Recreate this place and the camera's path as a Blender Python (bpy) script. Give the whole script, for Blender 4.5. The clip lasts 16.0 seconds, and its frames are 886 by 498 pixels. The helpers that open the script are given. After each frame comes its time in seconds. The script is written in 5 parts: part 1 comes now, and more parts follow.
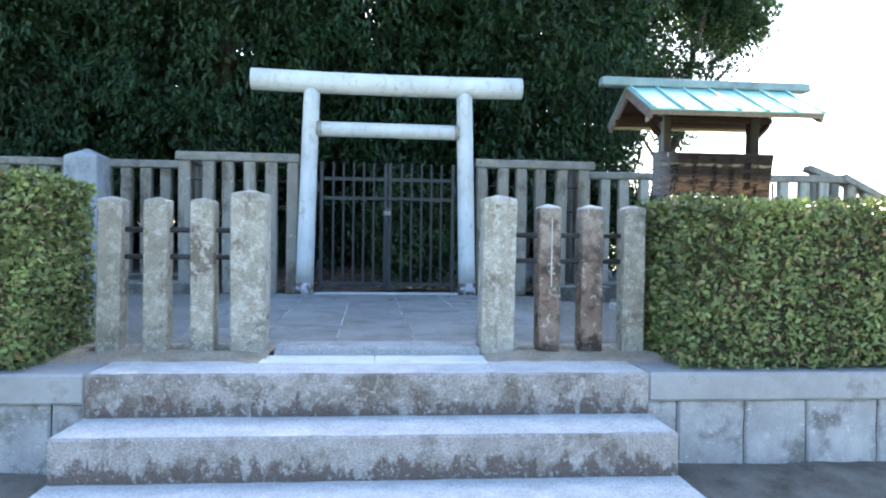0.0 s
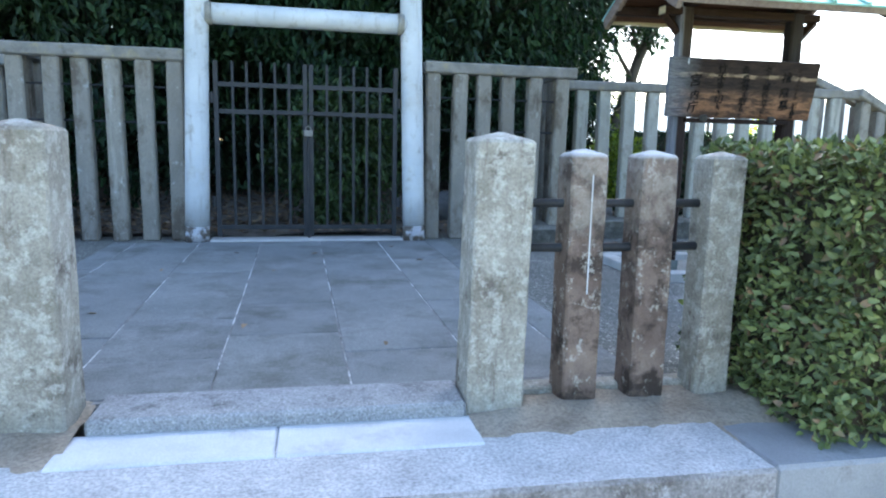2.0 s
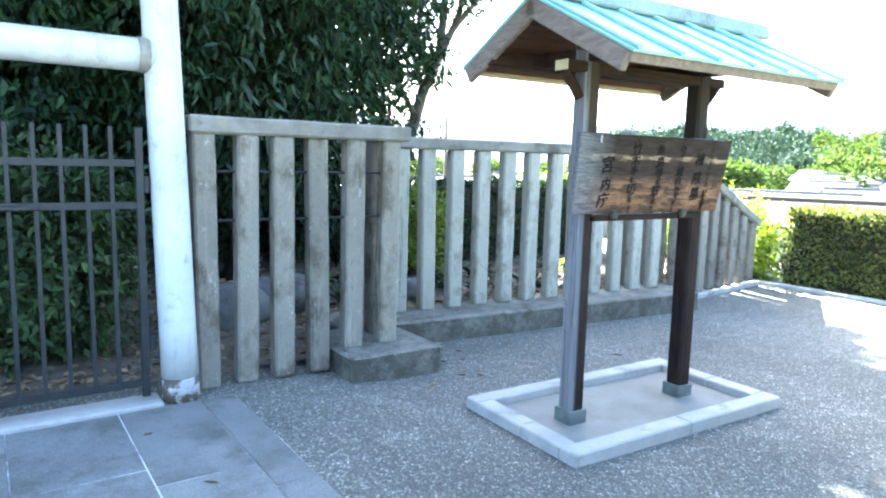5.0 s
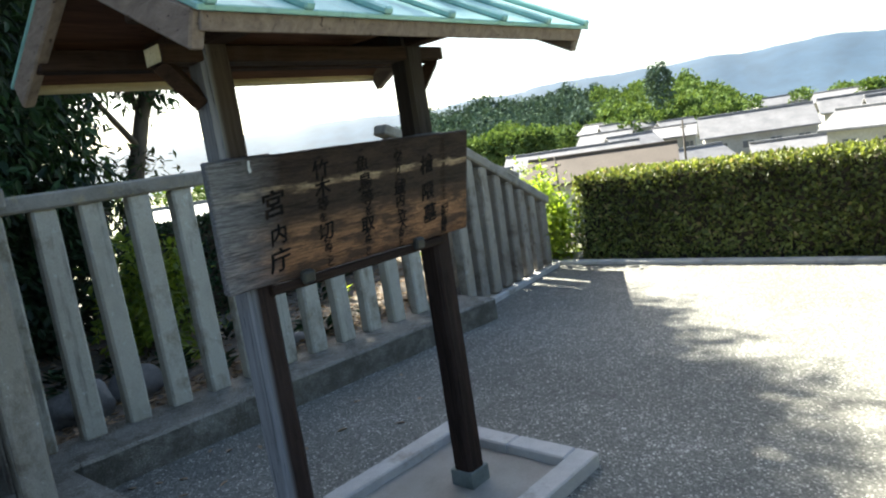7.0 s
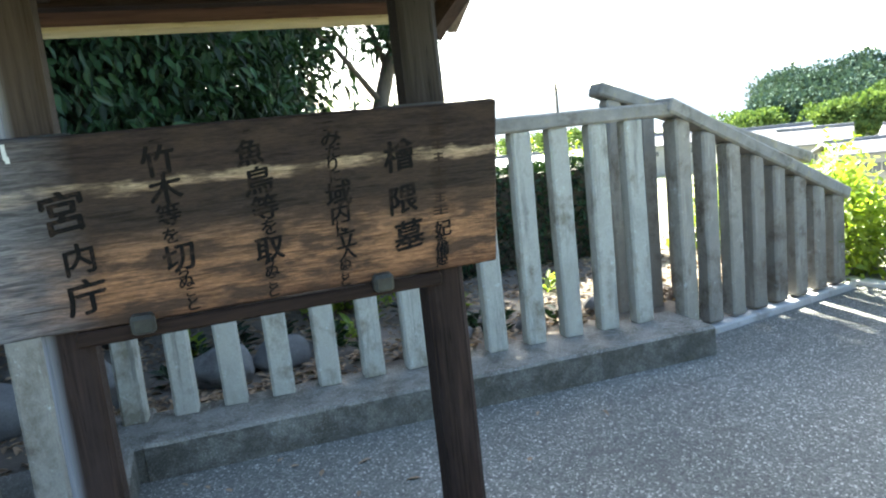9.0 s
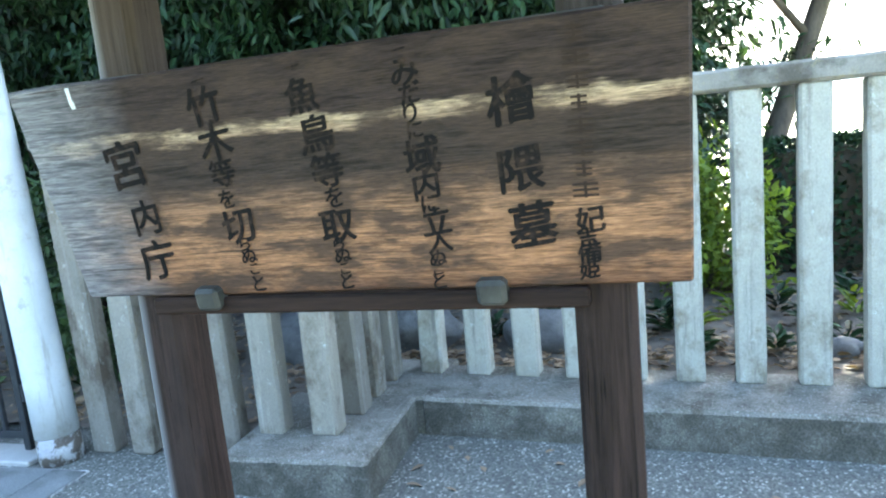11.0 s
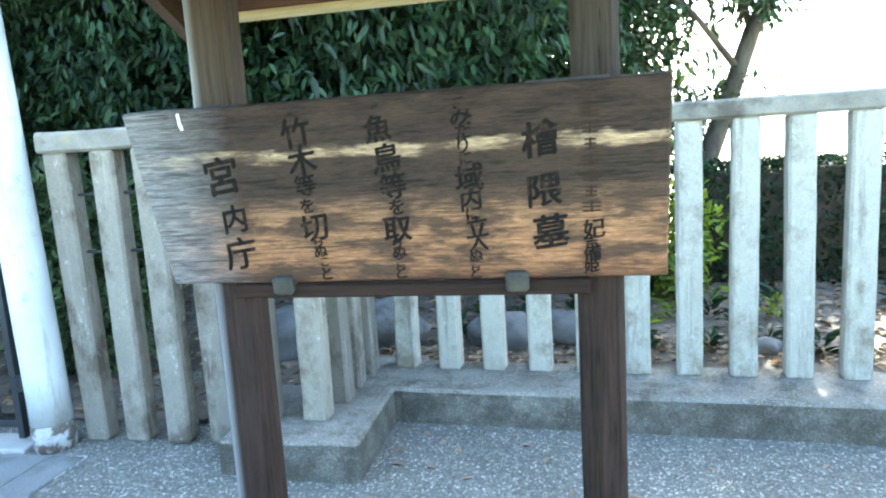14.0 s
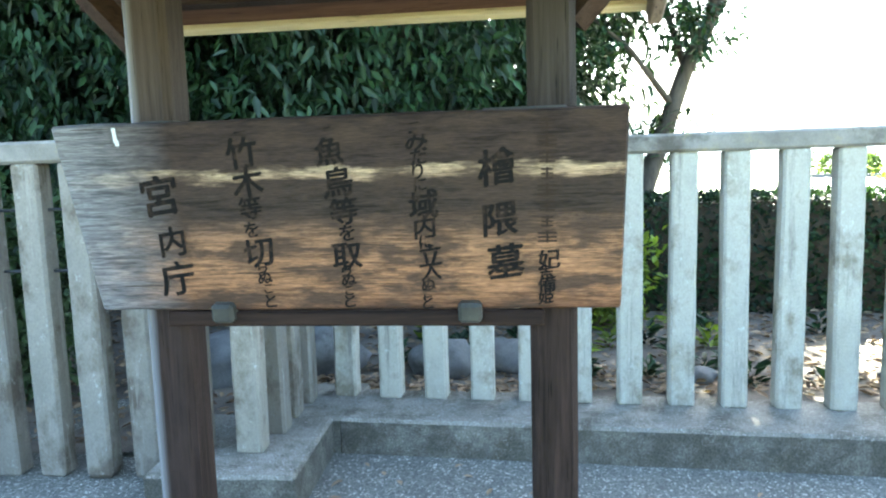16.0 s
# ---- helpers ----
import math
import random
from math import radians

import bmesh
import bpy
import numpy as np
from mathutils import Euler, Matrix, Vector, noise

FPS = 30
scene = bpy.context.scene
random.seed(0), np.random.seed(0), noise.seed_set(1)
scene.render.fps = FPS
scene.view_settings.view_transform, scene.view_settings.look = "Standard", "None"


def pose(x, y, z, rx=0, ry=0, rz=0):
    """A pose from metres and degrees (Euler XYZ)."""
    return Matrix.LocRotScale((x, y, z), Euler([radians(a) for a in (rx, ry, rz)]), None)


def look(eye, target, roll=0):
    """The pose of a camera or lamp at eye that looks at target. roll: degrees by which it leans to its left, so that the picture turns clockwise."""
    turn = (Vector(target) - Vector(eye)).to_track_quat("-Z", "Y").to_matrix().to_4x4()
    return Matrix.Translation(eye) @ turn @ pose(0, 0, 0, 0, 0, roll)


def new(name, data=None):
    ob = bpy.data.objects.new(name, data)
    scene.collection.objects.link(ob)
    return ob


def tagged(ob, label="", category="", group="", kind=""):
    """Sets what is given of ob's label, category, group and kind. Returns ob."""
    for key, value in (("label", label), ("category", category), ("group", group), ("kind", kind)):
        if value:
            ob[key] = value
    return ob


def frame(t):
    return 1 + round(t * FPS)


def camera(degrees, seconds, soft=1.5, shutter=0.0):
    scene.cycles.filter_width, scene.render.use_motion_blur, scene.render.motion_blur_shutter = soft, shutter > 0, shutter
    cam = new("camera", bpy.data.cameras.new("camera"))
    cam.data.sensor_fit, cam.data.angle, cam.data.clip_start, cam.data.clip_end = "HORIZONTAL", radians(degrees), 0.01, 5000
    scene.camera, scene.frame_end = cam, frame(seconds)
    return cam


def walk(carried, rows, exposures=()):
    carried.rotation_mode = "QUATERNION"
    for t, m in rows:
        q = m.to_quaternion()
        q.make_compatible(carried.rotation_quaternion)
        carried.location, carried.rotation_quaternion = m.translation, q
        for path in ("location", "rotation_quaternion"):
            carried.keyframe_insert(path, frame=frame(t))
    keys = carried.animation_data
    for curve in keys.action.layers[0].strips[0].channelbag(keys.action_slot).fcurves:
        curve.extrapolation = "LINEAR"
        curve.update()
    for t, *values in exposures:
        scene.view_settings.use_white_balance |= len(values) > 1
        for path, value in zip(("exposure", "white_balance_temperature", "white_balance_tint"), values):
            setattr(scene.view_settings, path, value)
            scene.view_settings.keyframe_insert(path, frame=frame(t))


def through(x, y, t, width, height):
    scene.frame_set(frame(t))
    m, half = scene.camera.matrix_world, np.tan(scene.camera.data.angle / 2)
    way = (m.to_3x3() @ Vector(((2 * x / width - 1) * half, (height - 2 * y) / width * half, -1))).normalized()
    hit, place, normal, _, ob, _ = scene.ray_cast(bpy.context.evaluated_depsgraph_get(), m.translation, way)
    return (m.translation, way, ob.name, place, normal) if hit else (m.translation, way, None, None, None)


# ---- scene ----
cam = camera(66.9, 16.0, soft=2.1)
PATH = [
    (0, (-0.155, 0.058, 1.587), (0.063, 2.046, 1.556), 0.8),
    (0.5, (-0.064, 0.555, 1.591), (0.231, 2.53, 1.467), 0.5),
    (1, (-0.126, 0.983, 1.613), (0.14, 2.951, 1.373), 0.9),
    (1.5, (-0.156, 1.456, 1.744), (0.256, 3.38, 1.384), 1.7),
    (2, (-0.048, 1.889, 1.816), (0.375, 3.819, 1.505), 1.3),
    (2.5, (-0.153, 2.434, 1.861), (0.198, 4.376, 1.539), 1.9),
    (3, (-0.076, 2.992, 1.894), (0.195, 4.969, 1.755), 1.2),
    (3.5, (-0.149, 3.359, 2.006), (-0.085, 5.35, 1.837), 0.4),
    (4, (-0.192, 3.608, 2.187), (0.121, 5.563, 1.909), 1.9),
    (4.5, (-0.05, 3.907, 2.318), (0.608, 5.773, 2.023), 2.2),
    (5, (0.11, 4.092, 2.329), (1.238, 5.724, 2.071), 1.4),
    (5.2, (0.198, 4.178, 2.332), (1.446, 5.727, 2.122), -0.2),
    (7.3, (1.842, 4.757, 2.443), (3.342, 6.05, 2.142), -8.8),
    (7.4, (1.925, 4.771, 2.443), (3.393, 6.092, 2.132), -8.7),
    (7.5, (1.965, 4.787, 2.441), (3.405, 6.137, 2.113), -8.5),
    (8, (2.379, 4.821, 2.429), (3.727, 6.252, 2.062), -7.2),
    (8.5, (2.83, 4.813, 2.424), (3.854, 6.501, 2.106), -6.8),
    (9, (3.148, 4.953, 2.389), (3.87, 6.794, 2.09), -6.2),
    (9.5, (3.47, 4.991, 2.373), (3.661, 6.968, 2.133), -6.9),
    (9.7, (3.585, 5.027, 2.378), (3.598, 7.012, 2.145), -6.5),
    (11.8, (3.883, 5.765, 2.279), (3.23, 7.606, 1.849), -4.6),
    (12, (3.889, 5.796, 2.274), (3.208, 7.621, 1.82), -4.3),
    (12.5, (3.853, 5.746, 2.3), (3.239, 7.59, 1.828), -2.5),
    (13, (3.728, 5.449, 2.326), (3.419, 7.395, 1.98), -2.1),
    (13.5, (3.756, 5.219, 2.338), (3.34, 7.151, 2.035), -2.6),
    (14, (3.726, 5.091, 2.377), (3.384, 7.038, 2.074), -3.5),
    (14.5, (3.606, 5.01, 2.379), (3.435, 6.996, 2.219), -2.4),
    (15, (3.688, 5.169, 2.342), (3.568, 7.161, 2.216), -1.4),
    (15.5, (3.761, 5.269, 2.32), (3.623, 7.243, 2.028), -1.5),
    (16, (3.688, 5.135, 2.38), (3.53, 7.115, 2.142), -1.7),
]
# exposure and white balance of the clip's camera along the walk
LIGHT = [
    (0.0, 3.9, 5900, 6), (1.5, 3.8, 5900, 6), (2.5, 3.85, 5900, 6), (3.5, 4.4, 6050, 6), (4.0, 4.6, 6050, 5), (4.5, 4.75, 6050, 4), (5.0, 4.75, 5980, 4), (7.3, 2.75, 6600, 5), (8.0, 3.0, 6600, 5), (9.0, 3.9, 6320, 3),
    (9.7, 4.25, 6250, 2), (11.8, 5.22, 6120, 0), (12.8, 5.3, 6180, 0), (14.5, 5.1, 6200, -2), (16.0, 4.9, 6230, -2),
]
walk(cam, [(t, look(eye, target, roll)) for t, eye, target, roll in PATH], LIGHT)

# ---- light ----
SUN_AZ, SUN_EL = 12.0, 42.0
world = bpy.data.worlds.new("sky")
scene.world = world
world.use_nodes = True
wn = world.node_tree
sky = wn.nodes.new("ShaderNodeTexSky")
sky.sky_type = "NISHITA"
sky.sun_disc = False
sky.sun_elevation, sky.sun_rotation = radians(SUN_EL), radians(SUN_AZ)
sky.air_density, sky.dust_density, sky.ozone_density = 1.0, 2.5, 1.0
bg = wn.nodes["Background"]
bg.inputs["Strength"].default_value = 0.055
wn.links.new(sky.outputs[0], bg.inputs["Color"])
sun = new("sun", bpy.data.lights.new("sun", "SUN"))
sun.data.energy, sun.data.angle, sun.data.color = 5.0, radians(0.6), (1.0, 0.93, 0.82)
sun.matrix_world = look((0, 0, 0), (-math.sin(radians(SUN_AZ)) * math.cos(radians(SUN_EL)), -math.cos(radians(SUN_AZ)) * math.cos(radians(SUN_EL)), -math.sin(radians(SUN_EL))))


# ---- materials ----
class Nodes:
    """Short hands for building a node material."""

    def __init__(self, name):
        self.m = bpy.data.materials.new(name)
        self.m.use_nodes = True
        self.t = self.m.node_tree
        self.bsdf = self.t.nodes["Principled BSDF"]
        self.out = self.t.nodes["Material Output"]

    def add(self, kind, **values):
        n = self.t.nodes.new(kind)
        for k, v in values.items():
            n.inputs[k].default_value = v
        return n

    def link(self, a, b):
        self.t.links.new(a, b)

    def coords(self, scale=(1, 1, 1), spread=13.0):
        tc, info = self.add("ShaderNodeTexCoord"), self.add("ShaderNodeObjectInfo")
        mul = self.add("ShaderNodeMath")
        mul.operation = "MULTIPLY"
        mul.inputs[1].default_value = spread
        self.link(info.outputs["Random"], mul.inputs[0])
        off = self.add("ShaderNodeVectorMath")
        off.operation = "ADD"
        self.link(tc.outputs["Object"], off.inputs[0])
        self.link(mul.outputs[0], off.inputs[1])
        mp = self.add("ShaderNodeMapping")
        mp.inputs["Scale"].default_value = scale
        self.link(off.outputs[0], mp.inputs["Vector"])
        return mp.outputs[0]

    def noise(self, vec, scale, detail=4.0, rough=0.6, distort=0.0):
        n = self.add("ShaderNodeTexNoise", Scale=scale, Detail=detail, Roughness=rough, Distortion=distort)
        self.link(vec, n.inputs["Vector"])
        return n.outputs["Fac"]

    def ramp(self, fac, *stops):
        r = self.add("ShaderNodeValToRGB")
        e = r.color_ramp.elements
        while len(e) < len(stops):
            e.new(0.5)
        for el, (p, c) in zip(e, stops):
            el.position = p
            el.color = (*c, 1) if isinstance(c, tuple) else (c, c, c, 1)
        self.link(fac, r.inputs["Fac"])
        return r.outputs["Color"]

    def mix(self, fac, a, b, kind="MIX"):
        n = self.add("ShaderNodeMix")
        n.data_type, n.blend_type = "RGBA", kind
        for s, v in ((n.inputs[0], fac), (n.inputs[6], a), (n.inputs[7], b)):
            if isinstance(v, (int, float)):
                s.default_value = v
            elif isinstance(v, tuple):
                s.default_value = (*v, 1)
            else:
                self.link(v, s)
        return n.outputs[2]

    def ramp_range(self, value, a, b, ragged, amount):
        """0 to 1 as the value goes from a to b, with an edge made ragged by a noise."""
        r, m = self.add("ShaderNodeMapRange"), self.add("ShaderNodeMath")
        m.operation = "MULTIPLY_ADD"
        self.link(ragged, m.inputs[0])
        m.inputs[1].default_value = amount
        self.link(value, m.inputs[2])
        self.link(m.outputs[0], r.inputs[0])
        r.inputs[1].default_value, r.inputs[2].default_value = a + amount * 0.5, b + amount * 0.5
        return r.outputs[0]

    def bump(self, height, strength, distance=0.01):
        b = self.add("ShaderNodeBump", Strength=strength, Distance=distance)
        self.link(height, b.inputs["Height"])
        self.link(b.outputs[0], self.bsdf.inputs["Normal"])

    def done(self, colour, rough=0.8, metallic=0.0, spec=0.5):
        if isinstance(colour, tuple):
            self.bsdf.inputs["Base Color"].default_value = (*colour, 1)
        else:
            self.link(colour, self.bsdf.inputs["Base Color"])
        if isinstance(rough, float):
            self.bsdf.inputs["Roughness"].default_value = rough
        else:
            self.link(rough, self.bsdf.inputs["Roughness"])
        self.bsdf.inputs["Metallic"].default_value = metallic
        self.bsdf.inputs["Specular IOR Level"].default_value = spec
        return self.m


def stone(name, dark, light, scale=3.0, stain=None, stain_at=(0.55, 0.68), stain_scale=2.2, lichen=None, lichen_at=(0.62, 0.68),
          lichen_scale=9.0, lichen_amount=0.6, grain=140.0, grain_amount=0.35, bump=0.4, rough=0.88, stretch=(1, 1, 1), streak=None, drip=None, sides=None, tint=0.0, spec=0.3, upper=None):
    n = Nodes(name)
    v = n.coords(stretch)
    c = n.ramp(n.noise(v, scale, 6), (0.3, dark), (0.7, light))
    if stain:
        c = n.mix(n.ramp(n.noise(v, stain_scale, 8, 0.7), (stain_at[0], 0.0), (stain_at[1], 1.0)), c, stain)
    if streak:
        sv = n.coords((1, 1, 0.12))
        c = n.mix(n.ramp(n.noise(sv, 14.0, 5, 0.7), (0.56, 0.0), (0.7, 0.8)), c, streak)
    if drip:
        # black algae that creeps up in tongues from the foot of each riser
        tc, sep, up = n.add("ShaderNodeTexCoord"), n.add("ShaderNodeSeparateXYZ"), n.add("ShaderNodeMapRange")
        n.link(tc.outputs["Generated"], sep.inputs[0])
        n.link(sep.outputs["Z"], up.inputs[0])
        up.inputs[1].default_value, up.inputs[2].default_value, up.inputs[3].default_value, up.inputs[4].default_value = 0.50, 0.92, 0.16, -0.16
        tall = n.add("ShaderNodeMath")
        tall.operation = "ADD"
        n.link(n.noise(n.coords((1, 1, 0.45)), 13.0, 8, 0.72), tall.inputs[0])
        n.link(up.outputs[0], tall.inputs[1])
        c = n.mix(n.ramp(tall.outputs[0], (0.50, 0.0), (0.575, 0.92)), c, drip)
        # skylight on the treads painted in: upward faces made much paler than the risers
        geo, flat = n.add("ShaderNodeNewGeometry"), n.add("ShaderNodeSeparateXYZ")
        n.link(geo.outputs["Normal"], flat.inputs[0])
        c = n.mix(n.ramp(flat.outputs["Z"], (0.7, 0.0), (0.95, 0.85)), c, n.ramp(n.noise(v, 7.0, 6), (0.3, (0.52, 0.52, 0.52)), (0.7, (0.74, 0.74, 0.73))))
    if lichen:
        c = n.mix(n.ramp(n.noise(v, lichen_scale, 9, 0.75), (lichen_at[0], 0.0), (lichen_at[1], lichen_amount)), c, lichen)
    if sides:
        # dirt stains plus side shade, painted darker onto the upright faces in patches
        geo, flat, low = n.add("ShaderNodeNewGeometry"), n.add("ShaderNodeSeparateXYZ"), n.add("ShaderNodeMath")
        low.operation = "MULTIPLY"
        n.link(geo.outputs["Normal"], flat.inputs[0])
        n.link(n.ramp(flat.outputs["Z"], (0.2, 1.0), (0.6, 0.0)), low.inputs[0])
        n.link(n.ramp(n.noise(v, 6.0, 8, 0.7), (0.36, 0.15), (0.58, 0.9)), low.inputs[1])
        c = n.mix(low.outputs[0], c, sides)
    if upper:
        # upper part paler in patches with a ragged lower border, and a pale cap
        tc, sep, reach = n.add("ShaderNodeTexCoord"), n.add("ShaderNodeSeparateXYZ"), n.noise(v, 9.0, 6, 0.65)
        n.link(tc.outputs["Generated"], sep.inputs[0])
        edge = n.ramp_range(sep.outputs["Z"], 0.66, 0.74, reach, 0.25)
        patch = n.ramp(n.noise(v, 15.0, 7, 0.7), (0.44, 0.15), (0.58, 0.8))
        c = n.mix(edge, c, n.mix(patch, c, upper))
        c = n.mix(n.ramp_range(sep.outputs["Z"], 0.965, 0.985, reach, 0.03), c, (0.50, 0.50, 0.49))
    if tint:
        info = n.add("ShaderNodeObjectInfo")
        c = n.mix(tint, c, n.ramp(info.outputs["Random"], (0.0, (0.62, 0.60, 0.58)), (0.5, (0.9, 0.9, 0.9)), (1.0, (1.15, 1.13, 1.08))), "MULTIPLY")
    fine = n.noise(v, grain, 3, 0.7)
    c = n.mix(grain_amount, c, n.ramp(fine, (0.3, 0.25), (0.7, 1.0)), "MULTIPLY")
    n.bump(n.mix(0.5, fine, n.noise(v, grain / 6, 5, 0.7)), bump, 0.008)
    return n.done(c, rough, spec=spec)


def wood(name, dark, light, stretch, scale=16.0, weather=None, bump=0.5, rough=0.75, sheltered=None, silver=None):
    n = Nodes(name)
    v = n.coords(stretch)
    grain = n.noise(v, scale, 8, 0.7, 0.6)
    c = n.ramp(grain, (0.32, dark), (0.68, light))
    if weather:
        c = n.mix(n.ramp(n.noise(n.coords((1, 1, 0.4)), 5.0, 6, 0.65), (0.5, 0.0), (0.66, 0.85)), c, weather)
    if sheltered or silver:
        tc, sep = n.add("ShaderNodeTexCoord"), n.add("ShaderNodeSeparateXYZ")
        n.link(tc.outputs["Object"], sep.inputs[0])
    if sheltered:
        # under the roof the timber keeps its brown
        c = n.mix(n.ramp_range(sep.outputs["Z"], 1.45, 1.75, grain, 0.5), c, n.ramp(grain, (0.3, sheltered[0]), (0.7, sheltered[1])))
    if silver:
        # outer arris paler silver-grey, its border ragged along the grain
        c = n.mix(n.ramp_range(sep.outputs["X"], -0.020, -0.042, grain, 0.03), c, n.ramp(grain, (0.3, silver[0]), (0.7, silver[1])))
    # open hairline checks along the grain
    c = n.mix(n.ramp(n.noise(v, scale * 2.5, 3, 0.5), (0.655, 0.0), (0.70, 0.8)), c, tuple(q * 0.25 for q in dark))
    n.bump(n.mix(0.4, grain, n.noise(v, scale * 5, 4, 0.7)), bump, 0.006)
    return n.done(c, rough, spec=0.12)


def foliage(name, dark, light, odd=None, rough=0.5, through=0.25, spec=0.35, odd_at=0.95):
    n = Nodes(name)
    geo = n.add("ShaderNodeNewGeometry")
    stops = [(0.0, dark), (0.75, light)]
    if odd:
        stops += [(odd_at - 0.03, light), (odd_at, odd)]
    c = n.ramp(geo.outputs["Random Per Island"], *stops)
    c = n.mix(0.6, c, n.ramp(n.noise(geo.outputs["Position"], 1.6, 4), (0.38, 0.22), (0.62, 1.1)), "MULTIPLY")
    n.done(c, rough, spec=spec)
    tr = n.add("ShaderNodeBsdfTranslucent")
    n.link(n.mix(1.0, c, (1.0, 1.0, 0.45), "MULTIPLY"), tr.inputs["Color"])
    mx = n.add("ShaderNodeMixShader")
    mx.inputs[0].default_value = through
    n.link(n.bsdf.outputs[0], mx.inputs[1])
    n.link(tr.outputs[0], mx.inputs[2])
    n.link(mx.outputs[0], n.out.inputs["Surface"])
    return n.m


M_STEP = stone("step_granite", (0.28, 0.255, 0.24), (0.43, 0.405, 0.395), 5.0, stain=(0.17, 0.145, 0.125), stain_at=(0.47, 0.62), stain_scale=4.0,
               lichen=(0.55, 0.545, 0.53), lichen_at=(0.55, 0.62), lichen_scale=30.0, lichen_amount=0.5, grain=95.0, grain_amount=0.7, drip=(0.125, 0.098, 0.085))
M_POST = stone("weathered_post_stone", (0.25, 0.232, 0.19), (0.45, 0.43, 0.375), 6.0, stain=(0.16, 0.138, 0.115), stain_at=(0.54, 0.62), stain_scale=4.0,
               lichen=(0.56, 0.555, 0.50), lichen_at=(0.51, 0.575), lichen_scale=18.0, lichen_amount=0.6, tint=0.4, streak=(0.17, 0.14, 0.115), grain=110.0, grain_amount=0.55, bump=0.6)
M_POST_BROWN = stone("brown_stained_post_stone", (0.13, 0.092, 0.074), (0.25, 0.19, 0.155), 6.0, upper=(0.30, 0.265, 0.225), tint=0.35, stain=(0.055, 0.040, 0.032), stain_at=(0.48, 0.6), stain_scale=7.0,
                     lichen=(0.5, 0.48, 0.43), lichen_at=(0.56, 0.61), lichen_scale=22.0, grain=160.0, bump=0.6)
M_FENCE = stone("fence_concrete", (0.215, 0.198, 0.168), (0.35, 0.327, 0.285), 4.0, stain=(0.14, 0.118, 0.092), stain_at=(0.48, 0.62), stain_scale=4.0,
                tint=0.6, lichen=(0.54, 0.56, 0.54), lichen_at=(0.60, 0.66), lichen_scale=17.0, grain=150.0, bump=0.35, streak=(0.41, 0.395, 0.355))
M_RAIL = stone("fence_rail_concrete", (0.17, 0.16, 0.14), (0.30, 0.285, 0.255), 6.0, stain=(0.10, 0.09, 0.075), stain_scale=4.0,
               lichen=(0.36, 0.31, 0.16), lichen_at=(0.55, 0.66), lichen_scale=7.0, grain=150.0, bump=0.5)
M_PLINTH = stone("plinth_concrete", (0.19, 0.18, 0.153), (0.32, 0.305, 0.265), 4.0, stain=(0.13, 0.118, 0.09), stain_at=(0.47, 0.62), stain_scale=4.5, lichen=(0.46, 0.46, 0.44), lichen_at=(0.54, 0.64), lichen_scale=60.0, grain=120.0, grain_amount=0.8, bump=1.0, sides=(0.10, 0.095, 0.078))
M_SLAB = stone("paving_slab", (0.20, 0.213, 0.214), (0.29, 0.302, 0.30), 2.2, stain=(0.145, 0.15, 0.14), stain_at=(0.48, 0.66), stain_scale=2.6,
               lichen=(0.40, 0.41, 0.42), lichen_at=(0.58, 0.70), lichen_scale=40.0, lichen_amount=0.5, tint=0.3, grain=120.0, grain_amount=0.6, bump=0.5, rough=0.8)
M_KERB = stone("kerb_granite", (0.40, 0.395, 0.38), (0.56, 0.55, 0.53), 5.0, stain=(0.30, 0.28, 0.25), stain_scale=4.0, grain=220.0)
M_WALL = stone("wall_block_granite", (0.26, 0.265, 0.275), (0.42, 0.42, 0.43), 5.0, stain=(0.16, 0.155, 0.15), stain_at=(0.5, 0.62), stain_scale=3.5,
               lichen=(0.6, 0.6, 0.6), lichen_at=(0.57, 0.64), lichen_scale=26.0, grain=120.0, bump=0.9)
M_COPING = stone("coping_granite", (0.26, 0.26, 0.265), (0.38, 0.38, 0.385), 4.0, stain=(0.18, 0.17, 0.165), stain_scale=4.0, grain=200.0)
M_PALE_GRANITE = stone("pale_granite", (0.58, 0.585, 0.59), (0.72, 0.72, 0.72), 5.0, stain=(0.45, 0.44, 0.42), grain=220.0)
M_JOINT = stone("joint_mortar", (0.08, 0.076, 0.07), (0.34, 0.34, 0.335), 2.6, lichen=(0.68, 0.68, 0.67), lichen_at=(0.49, 0.58), lichen_scale=2.3, lichen_amount=0.9, grain=160.0)
# Fence concrete with light bounced off the sunny terrace put into a paler colour.
M_FENCE_LIT = stone("bounce_lit_fence_concrete", (0.335, 0.325, 0.28), (0.49, 0.48, 0.425), 4.0, stain=(0.22, 0.20, 0.155), stain_at=(0.5, 0.64), stain_scale=4.0,
                     lichen=(0.62, 0.65, 0.62), lichen_at=(0.6, 0.67), lichen_scale=17.0, grain=150.0, bump=0.4, streak=(0.16, 0.155, 0.14))
M_BED = stone("sandy_bed_soil", (0.29, 0.235, 0.175), (0.45, 0.385, 0.30), 5.0, stain=(0.20, 0.165, 0.13), stain_at=(0.55, 0.7), stain_scale=3.0, grain=70.0, grain_amount=0.6, bump=1.0, rough=0.95)
M_RISER = stone("speckled_kerb_granite", (0.30, 0.305, 0.315), (0.44, 0.445, 0.45), 6.0, stain=(0.20, 0.195, 0.19), stain_at=(0.52, 0.66), stain_scale=5.0, lichen=(0.62, 0.62, 0.62), lichen_at=(0.54, 0.62), lichen_scale=70.0, grain=120.0, grain_amount=0.8, bump=0.7)
